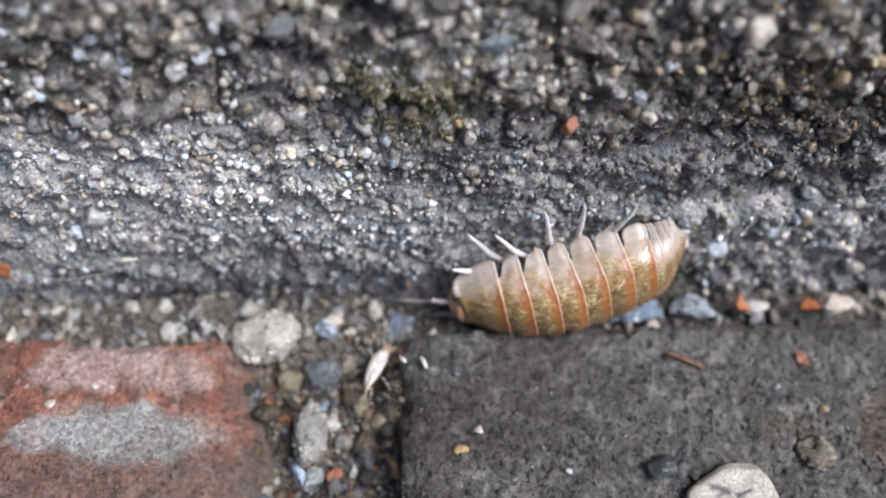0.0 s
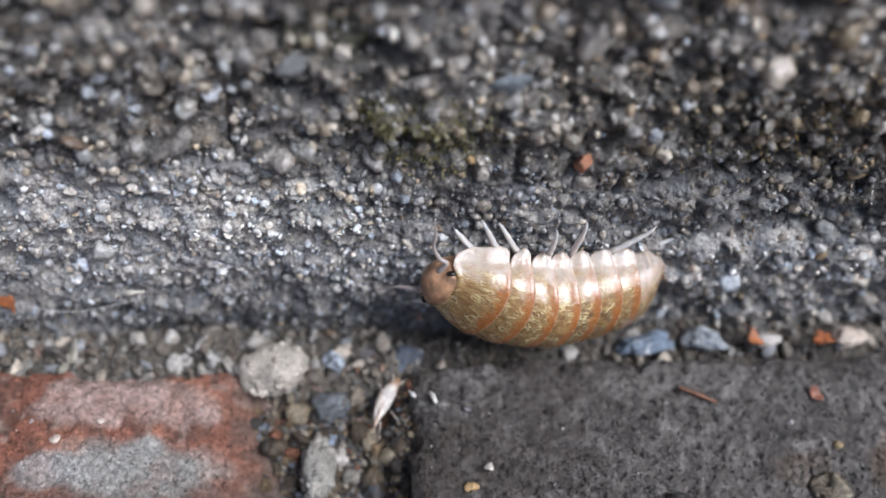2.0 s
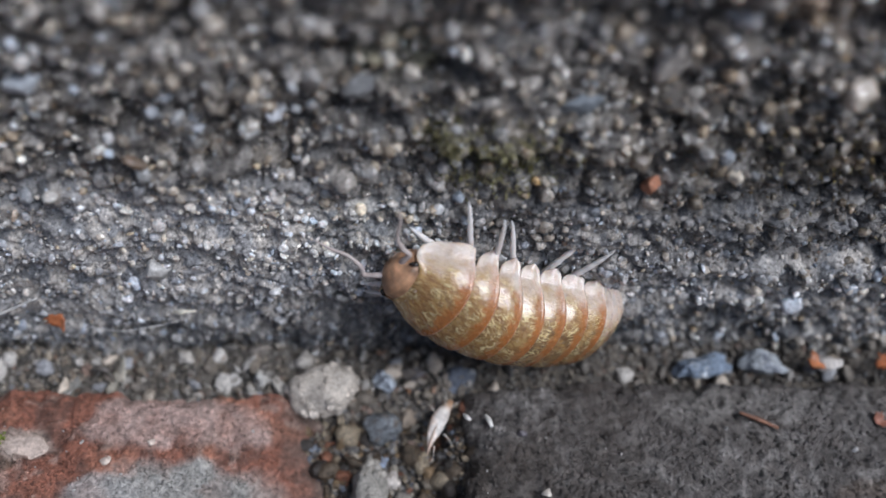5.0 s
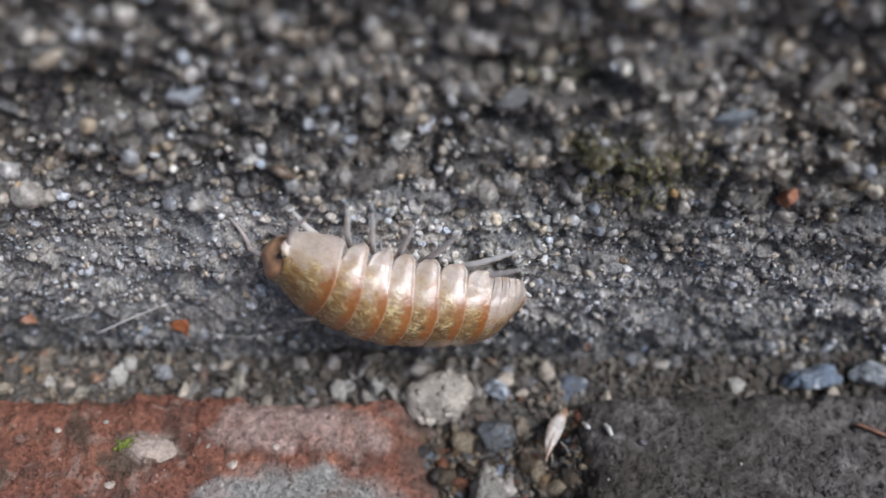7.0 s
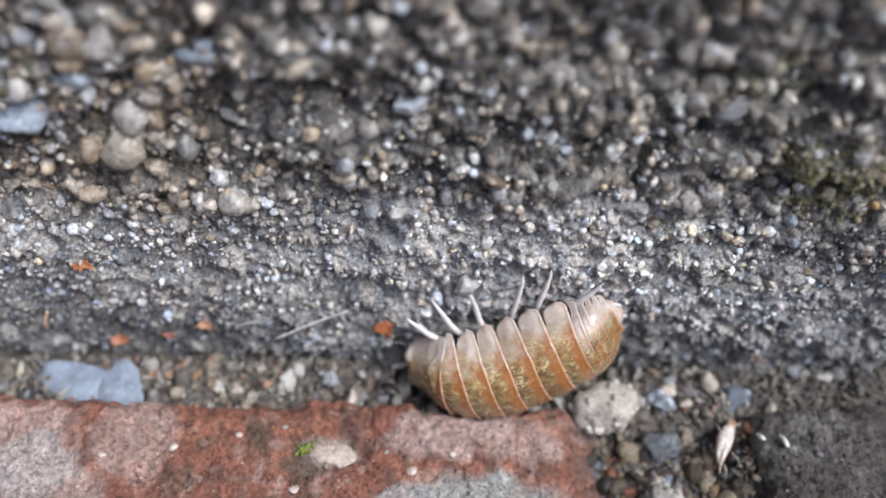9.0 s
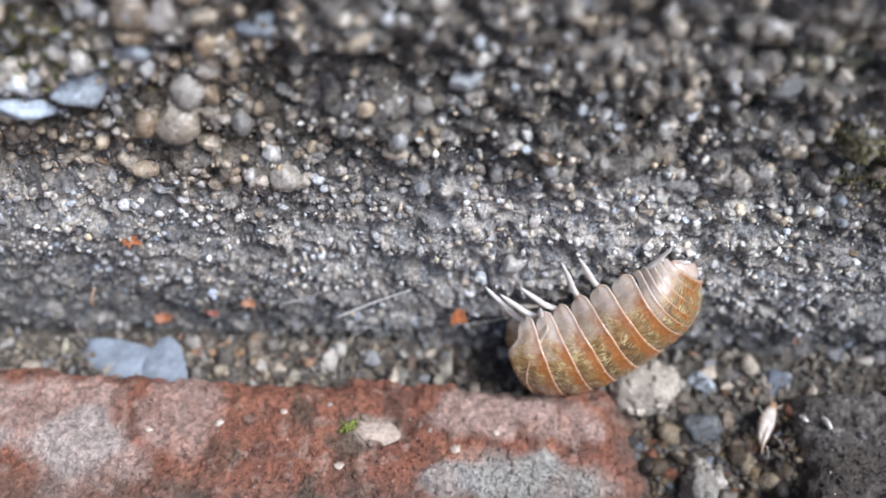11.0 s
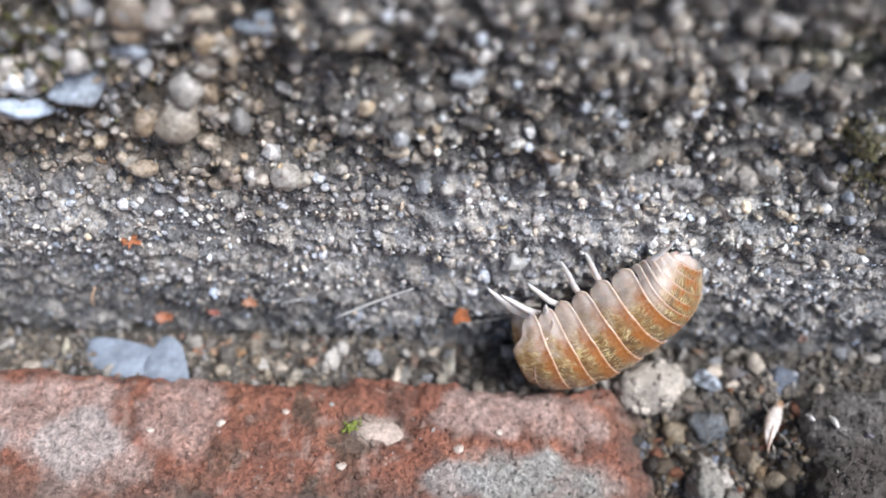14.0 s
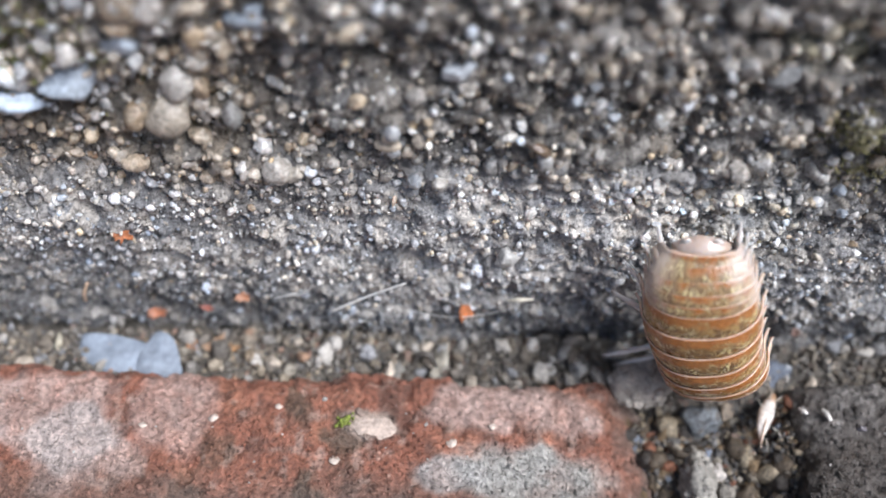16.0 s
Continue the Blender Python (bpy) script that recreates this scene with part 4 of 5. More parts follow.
def seed_husk():
    husk = new("seed_husk")
    husk.matrix_basis = pose(-3.05 * MM, -4.45 * MM, -1.75 * MM, 18, -4, 65)
    n = 25
    s = np.linspace(-1, 1, n)
    line = np.stack([s * 1.4, 0.16 * (1 - s * s), 0.05 * np.sin(4 * s)], 1)
    r = 0.36 * np.clip(1 - np.abs(s - 0.15) ** 1.7, 0.02, 1) * (1 - 0.35 * np.clip(-s, 0, 1)) + 0.02
    v, f = tube(line, r, 18)
    v[:, 2] *= 0.6
    v += 0.05 * np.stack([fbm(v[:, 0] * 0.5, v[:, 1], v[:, 2], 0.3, 3, k) for k in (5, 6, 7)], 1)
    fleck = smooth(0.0, 0.3, fbm(v[:, 0] * 0.25, v[:, 1], v[:, 2], 0.22, 3, 8))
    c = blend(np.broadcast_to(np.array([0.62, 0.57, 0.52]), v.shape).copy(), (0.36, 0.22, 0.13), np.clip(0.75 * fleck + smooth(0.7, 1.2, v[:, 0]) + 0.7 * smooth(0.5, 1.2, -v[:, 0]), 0, 1))
    part("shell", built("shell", v, f, CHAFF, c), husk)
    w, g = tube(np.stack([s * 1.2, 0.12 * (1 - s * s) + 0.05, 0.2 * np.sqrt(np.clip(1 - s * s, 0, 1))], 1), 0.035 + 0 * s, 6)
    part("rib", built("rib", w, g, CHAFF, np.broadcast_to(np.array([0.5, 0.36, 0.27]), w.shape)), husk, "brown rib along the husk")
    for k, (x, y, turn) in enumerate(((1.0, 0.15, 25), (1.1, -0.1, -30), (0.4, 0.35, 60), (-0.9, -0.1, 200), (-0.2, -0.3, 240))):
        away = np.array([math.cos(radians(turn)), math.sin(radians(turn)), 0.25])
        w, g = tube(bow([(x, y, 0.05), (x + 0.3 * away[0], y + 0.3 * away[1], 0.15), (x + 0.65 * away[0], y + 0.6 * away[1], 0.12)]), np.linspace(0.03, 0.008, 13), 5)
        part("bristle", built("bristle", w, g, CHAFF, np.broadcast_to(np.array([0.6, 0.54, 0.47]), w.shape)), husk, "pale frayed bristle")
    return tagged(husk, "pointed white and tan seed husk in the brick joint", "seed")


seed_husk()


def rod(name, label, line, radii, tone, mat, category, place=(0, 0, 0)):
    v, f = tube(bow(line), np.interp(np.linspace(0, 1, (len(line) - 1) * 6 + 1), np.linspace(0, 1, len(radii)), radii), 7)
    ob = new(name, built(name, v - np.mean(v, 0), f, mat, np.broadcast_to(np.array(tone, float), v.shape)))
    ob.matrix_basis = pose(*[(a + b) * MM for a, b in zip(np.mean(v, 0), place)])
    return tagged(ob, label, category)


def at_wall(x, z, out):
    return (x, float(wall_face(np.array(x, float), np.array(z, float))) - out, z)


rod("white_chip", "short white stick-like chip on dark brick", [(-1.05, -4.55, -0.50), (-0.92, -4.8, -0.46), (-0.80, -5.1, -0.56)], (0.07, 0.13, 0.09), (0.52, 0.50, 0.46), CHAFF, "chip")
rod("white_chip", "tiny white chip on dark brick's edge", [(-2.0, -4.40, -0.62), (-1.85, -4.6, -0.56), (-1.7, -4.73, -0.60)], (0.05, 0.12, 0.06), (0.52, 0.50, 0.47), CHAFF, "chip")
rod("splinter", "thin brown wood splinter on dark brick", [(10.3, -4.6, -0.72), (11.0, -4.9, -0.78), (11.9, -5.3, -0.92)], (0.06, 0.11, 0.07), (0.18, 0.085, 0.05), CHAFF, "splinter")
STRAND = rod("fibre", "straight pale fibre stretched along the wall", [at_wall(-22.9, 1.45, 0.9), at_wall(-21.2, 2.3, 0.8), at_wall(-19.4, 3.3, 0.5)], (0.045, 0.055, 0.035), (0.5, 0.49, 0.47), FIBRE, "fibre")
rod("fibre", "curved pale fibre on the wall", [at_wall(-24.8, 2.0, 0.7), at_wall(-24.0, 2.3, 0.8), at_wall(-23.6, 2.9, 0.7), at_wall(-23.7, 3.5, 0.5)], (0.02, 0.03, 0.02), (0.5, 0.49, 0.47), FIBRE, "fibre")
rod("fibre", "short pale fibre on the wall", [at_wall(-25.6, 1.5, 0.5), at_wall(-24.9, 1.8, 0.6), at_wall(-24.0, 2.05, 0.4)], (0.02, 0.035, 0.02), (0.5, 0.49, 0.47), FIBRE, "fibre")
rod("fibre", "thin pale fibre lying across the wall", [at_wall(-19.4, 0.9, 0.6), at_wall(-17.5, 1.0, 0.7), at_wall(-15.9, 1.3, 0.6), at_wall(-14.3, 1.2, 0.5)], (0.010, 0.018, 0.010), (0.5, 0.48, 0.46), FIBRE, "fibre")
rod("stalk", "short tan plant stalk on the wall", [at_wall(-34.5, 1.0, 0.6), at_wall(-34.2, 1.9, 0.7), at_wall(-33.8, 2.7, 0.6)], (0.07, 0.10, 0.06), (0.56, 0.40, 0.28), CHAFF, "stalk")
rod("husk_curl", "small pale curled husk on the wall", [at_wall(-14.9, 1.7, 0.5), at_wall(-14.4, 2.0, 0.7), at_wall(-13.7, 2.2, 0.5)], (0.04, 0.14, 0.05), (0.62, 0.58, 0.48), CHAFF, "husk")
rod("root_thread", "dark looped rootlet at the red brick's edge", [(-19.2, -1.5, -2.2), (-19.0, -1.4, -1.2), (-18.4, -1.5, -1.0), (-18.1, -1.7, -1.7)], (0.10, 0.16, 0.10), (0.09, 0.08, 0.07), CHAFF, "root")


def moss_tuft(label, x, z, wide, high, count, seed, tones):
    """Many tiny leaves standing from the wall."""
    rng = np.random.default_rng(seed)
    px, pz = x + wide / 2 * rng.normal(size=count) * 0.6, z + high / 2 * rng.normal(size=count) * 0.6
    base = np.stack([px, wall_face(px, pz), pz], 1)
    tip = base + np.stack([rng.normal(size=count) * 0.13, -rng.uniform(0.1, 0.34, count), 0.05 + rng.normal(size=count) * 0.16], 1)
    side = np.cross(tip - base, rng.normal(size=(count, 3)))
    side *= 0.05 / np.linalg.norm(side, axis=1, keepdims=True)
    mid = (base + tip) / 2
    lift = np.cross(side, tip - base)
    lift *= 0.05 / np.linalg.norm(lift, axis=1, keepdims=True)
    v = np.stack([base, mid + side, tip, mid - side, mid + lift], 1).reshape(-1, 3)
    k = np.arange(count)[:, None] * 5
    f = np.concatenate([k + [0, 1, 4], k + [1, 2, 4], k + [2, 3, 4], k + [3, 0, 4], k + [0, 3, 2], k + [0, 2, 1]])
    c = np.repeat(np.array(tones)[rng.integers(len(tones), size=count)], 5, 0)
    tagged(new("moss", built("moss", v, f, MOSS, c, even=False)), label, "moss", kind="stuff")


GREENS = [(0.22, 0.20, 0.08), (0.33, 0.30, 0.16), (0.14, 0.12, 0.05), (0.40, 0.36, 0.25), (0.19, 0.18, 0.07)]
moss_tuft("small olive moss tuft on the wall", -0.7, 10.6, 3.6, 2.4, 1100, 1, GREENS)
moss_tuft("small olive moss tuft on the wall", -2.9, 11.8, 1.6, 1.2, 260, 2, GREENS)
moss_tuft("sparse moss on the dark upper wall", 12.0, 11.0, 8.0, 5.0, 240, 3, [(0.15, 0.10, 0.03), (0.10, 0.085, 0.03), (0.17, 0.14, 0.05)])
moss_tuft("sparse green moss high on the wall", -33.0, 15.5, 6.0, 4.0, 380, 4, [(0.16, 0.17, 0.03), (0.10, 0.11, 0.03)])


def green_cushion():
    rng = np.random.default_rng(9)
    n = 24
    places = np.stack([-22.1 + 0.16 * rng.normal(size=n), -5.2 + 0.16 * rng.normal(size=n), np.full(n, float(red_top(-22.1, -5.2))) + 0.1 + 0.15 * rng.random(n)], 1)
    v, f, c = scatter(places, rng.uniform(0.07, 0.14, n), np.array([(0.17, 0.20, 0.04)]) * rng.uniform(0.7, 1.2, (n, 1)), 2, rng)
    tagged(new("moss", built("moss", v, f, MOSS, c)), "tiny bright green moss cushion on red brick", "moss", kind="stuff")


green_cushion()
stone("mortar_chip", "flat pinkish mortar chip stuck on red brick", (-21.0, -5.35, float(red_top(-21.0, -5.35)) + 0.05), (2.3, 1.3, 0.45), (0.46, 0.37, 0.31), ROCK, 95, 4, 8, 0.12, (12, 3, -8), category="chip")


# ---- the woodlouse: x ahead, y to its left, z off its footing, in millimetres ----
# rear rim along the body, its sweep at the ridge, half width, height, length, slope of the lobe's front, name
PLATES = [(2.76, -0.08, 2.21, 2.73, 1.80, 0.22, "body_segment"), (1.64, -0.17, 2.30, 3.04, 1.12, 0.30, "body_segment"), (0.44, -0.19, 2.24, 3.24, 1.20, 0.30, "body_segment"),
          (-0.59, -0.32, 2.22, 3.29, 1.04, 0.12, "body_segment"), (-1.70, -0.33, 2.31, 3.13, 1.11, 0.08, "body_segment"), (-2.97, -0.25, 2.33, 2.92, 1.27, 0.05, "body_segment"),
          (-4.30, -0.02, 2.12, 2.56, 1.36, 0.05, "body_segment"), (-4.72, -0.06, 2.05, 2.38, 0.42, 0.2, "tail_segment"), (-5.06, -0.10, 2.00, 2.14, 0.34, 0.2, "tail_segment"),
          (-5.38, -0.14, 1.88, 1.84, 0.32, 0.2, "tail_segment"), (-5.67, -0.18, 1.68, 1.46, 0.29, 0.2, "tail_segment"), (-5.92, -0.20, 1.36, 1.04, 0.25, 0.2, "tail_segment")]
NECK_AT, HEAD_AT, TAIL_AT = 2.76, 4.33, -5.88
LEG_LONG = (2.0, 3.2, 3.45, 3.35, 3.7, 3.4, 3.0)
PROFILE = np.array([(-6.6, 0.85, 0.5)] + sorted([(p[0], p[2], p[3]) for p in PLATES]) + [(3.6, 1.88, 2.34), (4.3, 1.52, 1.96), (5.0, 1.2, 1.6)])


def half_width(x):
    return np.interp(x, PROFILE[:, 0], PROFILE[:, 1])


def height(x):
    return np.interp(x, PROFILE[:, 0], PROFILE[:, 2])


def shell_mesh(name, rim, ridge, length, slope, cover, first):
    """One arched plate with side lobes, of real thickness, its rear rim near x = 0, and the body below it."""
    nu, nv = 21, 85
    u, v = np.meshgrid(np.linspace(0, 1, nu) ** 0.8, np.linspace(-1, 1, nv))
    a, tail = np.abs(v), name == "tail_segment"
    angle = np.clip(a / 0.80, 0, 1) * np.pi / 2
    flare = np.clip((a - 0.80) / 0.20, 0, 1)
    s = np.clip((a - 0.45) / 0.55, 0, 1)
    rear = ridge * (1 - s) + 0.20 * length * np.clip((a - 0.92) / 0.08, 0, 1) ** 2.4
    under = 0.05 if first else 0.34
    ahead = length + under - (under + (0.0 if first else 0.17) * length) * smooth(0.64, 0.80, a) - slope * length * np.clip((a - 0.72) / 0.28, 0, 1) ** 1.3
    ahead = ahead - 0.26 * length * np.clip((a - 0.88) / 0.12, 0, 1) ** 2.4 + (0.42 * smooth(0.35, 0.85, a) if first else 0)
    ahead = np.maximum(ahead, rear + (0.75 if tail else 0.10) * length)
    x = ahead + (rear - ahead) * u
    place = rim + np.clip(x, -0.4, length + under)
    lip = 0.935 + 0.065 * smooth(0.0, 0.7, u)
    if tail:
        lip = 0.4 * lip + 0.6
    if first:
        lip = np.maximum(lip, 0.985)
    wide, high = half_width(place) * lip, height(place) * lip
    y = np.sign(v) * (wide * np.sin(angle) ** 0.84 + (0.05 if tail else 0.25) * flare)
    low = np.minimum(0.95, high * 0.42)
    z = low + (high - low) * np.clip(np.cos(angle), 0, 1) ** 0.85 - (low * 0.70) * flare
    fold = (0.026 if tail else 0.035) * np.exp(-((x - rear - 0.05) / 0.05) ** 2) + (0.05 * np.exp(-((ahead - x) / 0.08) ** 2) if first else 0)
    swell = 0.05 * np.sin(np.pi * np.clip((u - 0.25) / 0.75, 0, 1)) * (1 - s)
    y, z = y * (1 + (fold + swell * 0.5) / 2.4), z + (fold + swell) * (1 - flare)
    outer = np.stack([x, y, z], -1)
    inner = np.stack([x * 0.99, y * 0.978, z - 0.06 + 0.02 * s], -1)
    n = nu * nv
    quads = [sheet(nv, nu), sheet(nv, nu, n)[:, ::-1]]
    edge = np.concatenate([np.arange(nu), np.arange(1, nv) * nu + nu - 1, (nv - 1) * nu + np.arange(nu - 2, -1, -1), np.arange(nv - 2, 0, -1) * nu])
    k = np.roll(edge, -1)
    quads.append(np.stack([edge, edge + n, k + n, k], 1))
    uv = np.stack([(x - rear) / 2, (v + 1) / 2], -1).reshape(-1, 2)
    b, f = BALLS[3]
    w, h = float(half_width(rim + length * 0.4)), float(height(rim + length * 0.4))
    belly = b * [length * 0.62 + 0.1, w * 0.80, (h - 0.5) * 0.5] + [length * 0.45, 0, 0.26 + (h - 0.5) * 0.5]
    belly[:, 2] = np.minimum(belly[:, 2], h - 0.42)
    verts = np.concatenate([outer.reshape(-1, 3), inner.reshape(-1, 3), belly])
    return built(name, verts, quads + [f + 2 * n], cover, uv=np.concatenate([uv, uv, np.tile([0.4, 0.88], (len(belly), 1))]))


def jointed(line, radii, joints, bristles, seed, mat, name):
    """A limb: a tube that swells at its joints, with a few stiff bristles."""
    line = bow(line, 5)
    s = np.linspace(0, 1, len(line))
    r = np.interp(s, np.linspace(0, 1, len(radii)), radii)
    for j in joints:
        r = r * (1 + 0.12 * np.exp(-((s - j) / 0.035) ** 2) - 0.08 * np.exp(-((s - j - 0.05) / 0.03) ** 2))
    v, f = tube(line, r, 10)
    verts, quads, tris, rng = [v], [f[0]], [f[1]], np.random.default_rng(seed)
    for k in range(bristles):
        i = int(rng.uniform(0.3, 0.95) * (len(line) - 1))
        way = line[min(i + 1, len(line) - 1)] - line[i - 1]
        way = 0.13 * way / np.linalg.norm(way) + 0.07 * rng.normal(size=3)
        w, g = tube(np.stack([line[i], line[i] + way * 0.6, line[i] + way * 1.1]), (0.014, 0.010, 0.004), 4)
        first = sum(len(p) for p in verts)
        verts.append(w)
        quads.append(g[0] + first)
        tris.append(g[1] + first)
    return built(name, np.concatenate(verts), quads + tris, mat)


def leg_mesh(side, long, seed):
    line = np.array([(0, 0, 0), (0.005, 0.22, 0.02), (0.012, 0.44, 0.035), (0.006, 0.60, 0.03), (0.0, 0.76, 0.02), (0.0, 0.92, 0.005), (0.004, 1.0, -0.02)]) * long
    return jointed(line * [1, side, 1], (0.12, 0.13, 0.13, 0.125, 0.115, 0.095, 0.062, 0.014), (0.3, 0.48, 0.64, 0.85), 9, seed, LIMB, "leg")


def build_woodlouse():
    louse = tagged(new("woodlouse"), "translucent orange-brown woodlouse with pale side plates", "woodlouse")
    moving = {"louse": louse, "rings": [], "legs": [], "feelers": []}
    for i, (rim, ridge, wide, high, length, slope, name) in enumerate(PLATES):
        ring = part(name, shell_mesh(name, rim, ridge, length, slope, TAIL if i > 6 else MURKY if i > 3 else SHELL, i == 0), louse, "", pose(rim * MM, 0, 0))
        moving["rings"].append((ring, rim))
        if i < 7:
            for side in (1, -1):
                hip = (length * 0.45, side * (wide + 0.17) * 0.55, 0.10)
                leg = part("leg", leg_mesh(side, LEG_LONG[i], 10 * i + side + 1), ring, "pale jointed leg", pose(*[c * MM for c in hip]))
                moving["legs"].append((leg, hip, side, i))
    head = part("head", head_mesh(), louse, "brown rounded head", pose(HEAD_AT * MM, 0, 0))
    moving["rings"].append((head, HEAD_AT))
    for side in (1, -1):
        v, f = BALLS[3]
        part("eye", built("eye", v * [0.21, 0.10, 0.16], f, EYE), head, "black oval eye", pose(0.56 * MM, side * 1.13 * MM, 1.24 * MM, side * -38, 0, side * -26))
        root = (0.85, side * 0.40, 0.95)
        line = np.array([(0, 0, 0), (0.45, 0.22, 0.10), (0.85, 0.42, 0.12), (1.1, 0.16, 0.06), (1.75, -0.05, 0.0), (2.55, 0.05, -0.03), (3.3, 0.0, -0.05)]) * [1, side, 1]
        feeler = part("antenna", jointed(line, (0.12, 0.115, 0.105, 0.10, 0.085, 0.07, 0.06, 0.015), (0.16, 0.32, 0.55, 0.8), 5, 90 + side, FEELER, "antenna"), head, "grey jointed antenna", pose(*[c * MM for c in root]))
        moving["feelers"].append((feeler, root, side))
    telson = part("tail_plate", plate_mesh(), louse, "pale blunt tail plate", pose(TAIL_AT * MM, 0, 0))
    moving["rings"].append((telson, TAIL_AT))
    for side in (1, -1):
        v, f = BALLS[3]
        part("tail_spine", built("tail_spine", v * [0.34, 0.17, 0.08], f, LIMB), telson, "short pale tail appendage", pose(-0.30 * MM, side * 0.62 * MM, 0.34 * MM, 0, 12, side * 24))
    return moving


def head_mesh():
    """A broad rounded head with a raised brow."""
    v, f = BALLS[4]
    p = np.sign(v) * np.abs(v) ** [1.0, 0.9, 1.0] * [0.95, 1.34, 0.92]
    p[:, 2] += 0.92
    p[:, 0] += 0.20 - 0.22 * v[:, 1] ** 2
    p[:, 2] += 0.10 * np.exp(-((v[:, 0] - 0.55) / 0.12) ** 2) * smooth(0.0, 0.6, v[:, 2]) - 0.30 * smooth(0.55, 1.0, v[:, 0]) * smooth(-0.2, 0.8, v[:, 2])
    return built("head", p, f, BROW, np.broadcast_to(np.array([0.40, 0.23, 0.13]), p.shape) * (1 + 1.1 * fbm(p[:, 0], p[:, 1], p[:, 2], 0.5, 4, 3))[:, None])


def plate_mesh():
    v, f = BALLS[3]
    p = v * [0.55, 1.10, 0.72]
    p[:, 1] *= 1 - 0.35 * smooth(0.0, 1.0, -v[:, 0])
    p[:, 2] = 0.20 + p[:, 2] * np.where(v[:, 2] > 0, 1.0, 0.2)
    return built("tail_plate", p, f, TAIL, uv=np.stack([0.34 + 0.28 * v[:, 0], 0.93 + 0.05 * v[:, 1]], 1))


LOUSE = build_woodlouse()

# seconds, x and z on the wall, heading, distance off the wall, roll, nose up, bend sideways and curl of the front per millimetre, squeeze of the front plates
CRAWL = [
    (0.0, 5.22, 1.22, 191.7, 0.44, -9.3, 6.3, -0.000, 0.020, 0.071),
    (0.5, 5.94, 1.14, 187.2, 0.43, -9.4, 8.3, -0.026, 0.025, 0.065),
    (1.0, 5.81, 1.39, 181.8, 0.46, -10.1, 9.2, -0.036, 0.033, 0.059),
    (1.5, 4.92, 2.23, 170.3, 0.40, -5.8, 4.4, -0.059, 0.025, 0.031),
    (2.0, 3.61, 2.86, 161.4, 0.33, -6.6, 10.7, -0.066, 0.030, -0.005),
    (2.5, 3.45, 2.60, 162.6, 0.34, -9.7, 13.1, -0.050, 0.026, 0.000),
    (3.0, 2.92, 2.41, 163.2, 0.27, -11.4, 10.3, -0.065, 0.032, 0.002),
    (5.5, -2.23, 3.65, 148.7, 0.25, -0.7, 3.8, -0.021, 0.013, 0.012),
    (6.0, -4.55, 3.79, 156.6, 0.16, -12.0, 0.3, -0.022, 0.004, 0.048),
    (6.5, -7.85, 4.29, 155.1, 0.16, -15.8, 3.1, -0.042, 0.021, 0.039),
    (7.0, -10.57, 5.32, 159.0, 0.16, -19.3, -0.0, -0.033, 0.020, 0.069),
    (7.5, -12.00, 4.26, 170.4, 0.35, -8.3, 1.8, -0.010, 0.003, 0.038),
    (8.0, -13.23, 2.14, 186.5, 0.48, -9.6, 6.0, -0.013, 0.018, -0.005),
    (8.5, -13.82, 1.02, 194.0, 0.75, -8.5, 8.4, -0.019, 0.056, 0.110),
    (9.0, -13.72, 0.72, 198.0, 0.76, -6.7, 6.5, -0.023, 0.079, 0.192),
    (9.5, -13.75, 0.88, 196.2, 0.83, -8.9, 8.1, -0.025, 0.084, 0.167),
    (10.0, -12.18, 1.13, 202.3, 0.93, -11.2, 8.1, -0.038, 0.112, 0.200),
    (12.5, -12.25, 1.58, 205.5, 0.89, -13.8, 10.0, -0.063, 0.116, 0.227),
    (14.0, -12.33, 1.67, 205.1, 0.81, -16.1, 11.2, -0.060, 0.117, 0.267),
    (15.5, -11.98, 1.86, 206.5, 0.83, -12.9, 7.0, -0.059, 0.110, 0.258),
    (15.6, -11.98, 1.86, 206.5, 0.83, -12.9, 7.0, -0.059, 0.110, 0.258),
    (15.7, -10.39, 2.06, 223.5, 0.94, -6.4, 7.4, -0.055, 0.101, 0.232),
    (15.8, -8.90, 1.85, 250.0, 1.05, -2.0, 6.0, -0.040, 0.100, 0.200),
    (15.9, -7.40, 2.00, 271.0, 1.60, 14.0, 1.0, 0.010, 0.090, 0.200),
    (16.0, -6.40, 2.70, 292.0, 2.00, 9.0, 0.0, 0.040, 0.070, 0.200),
]
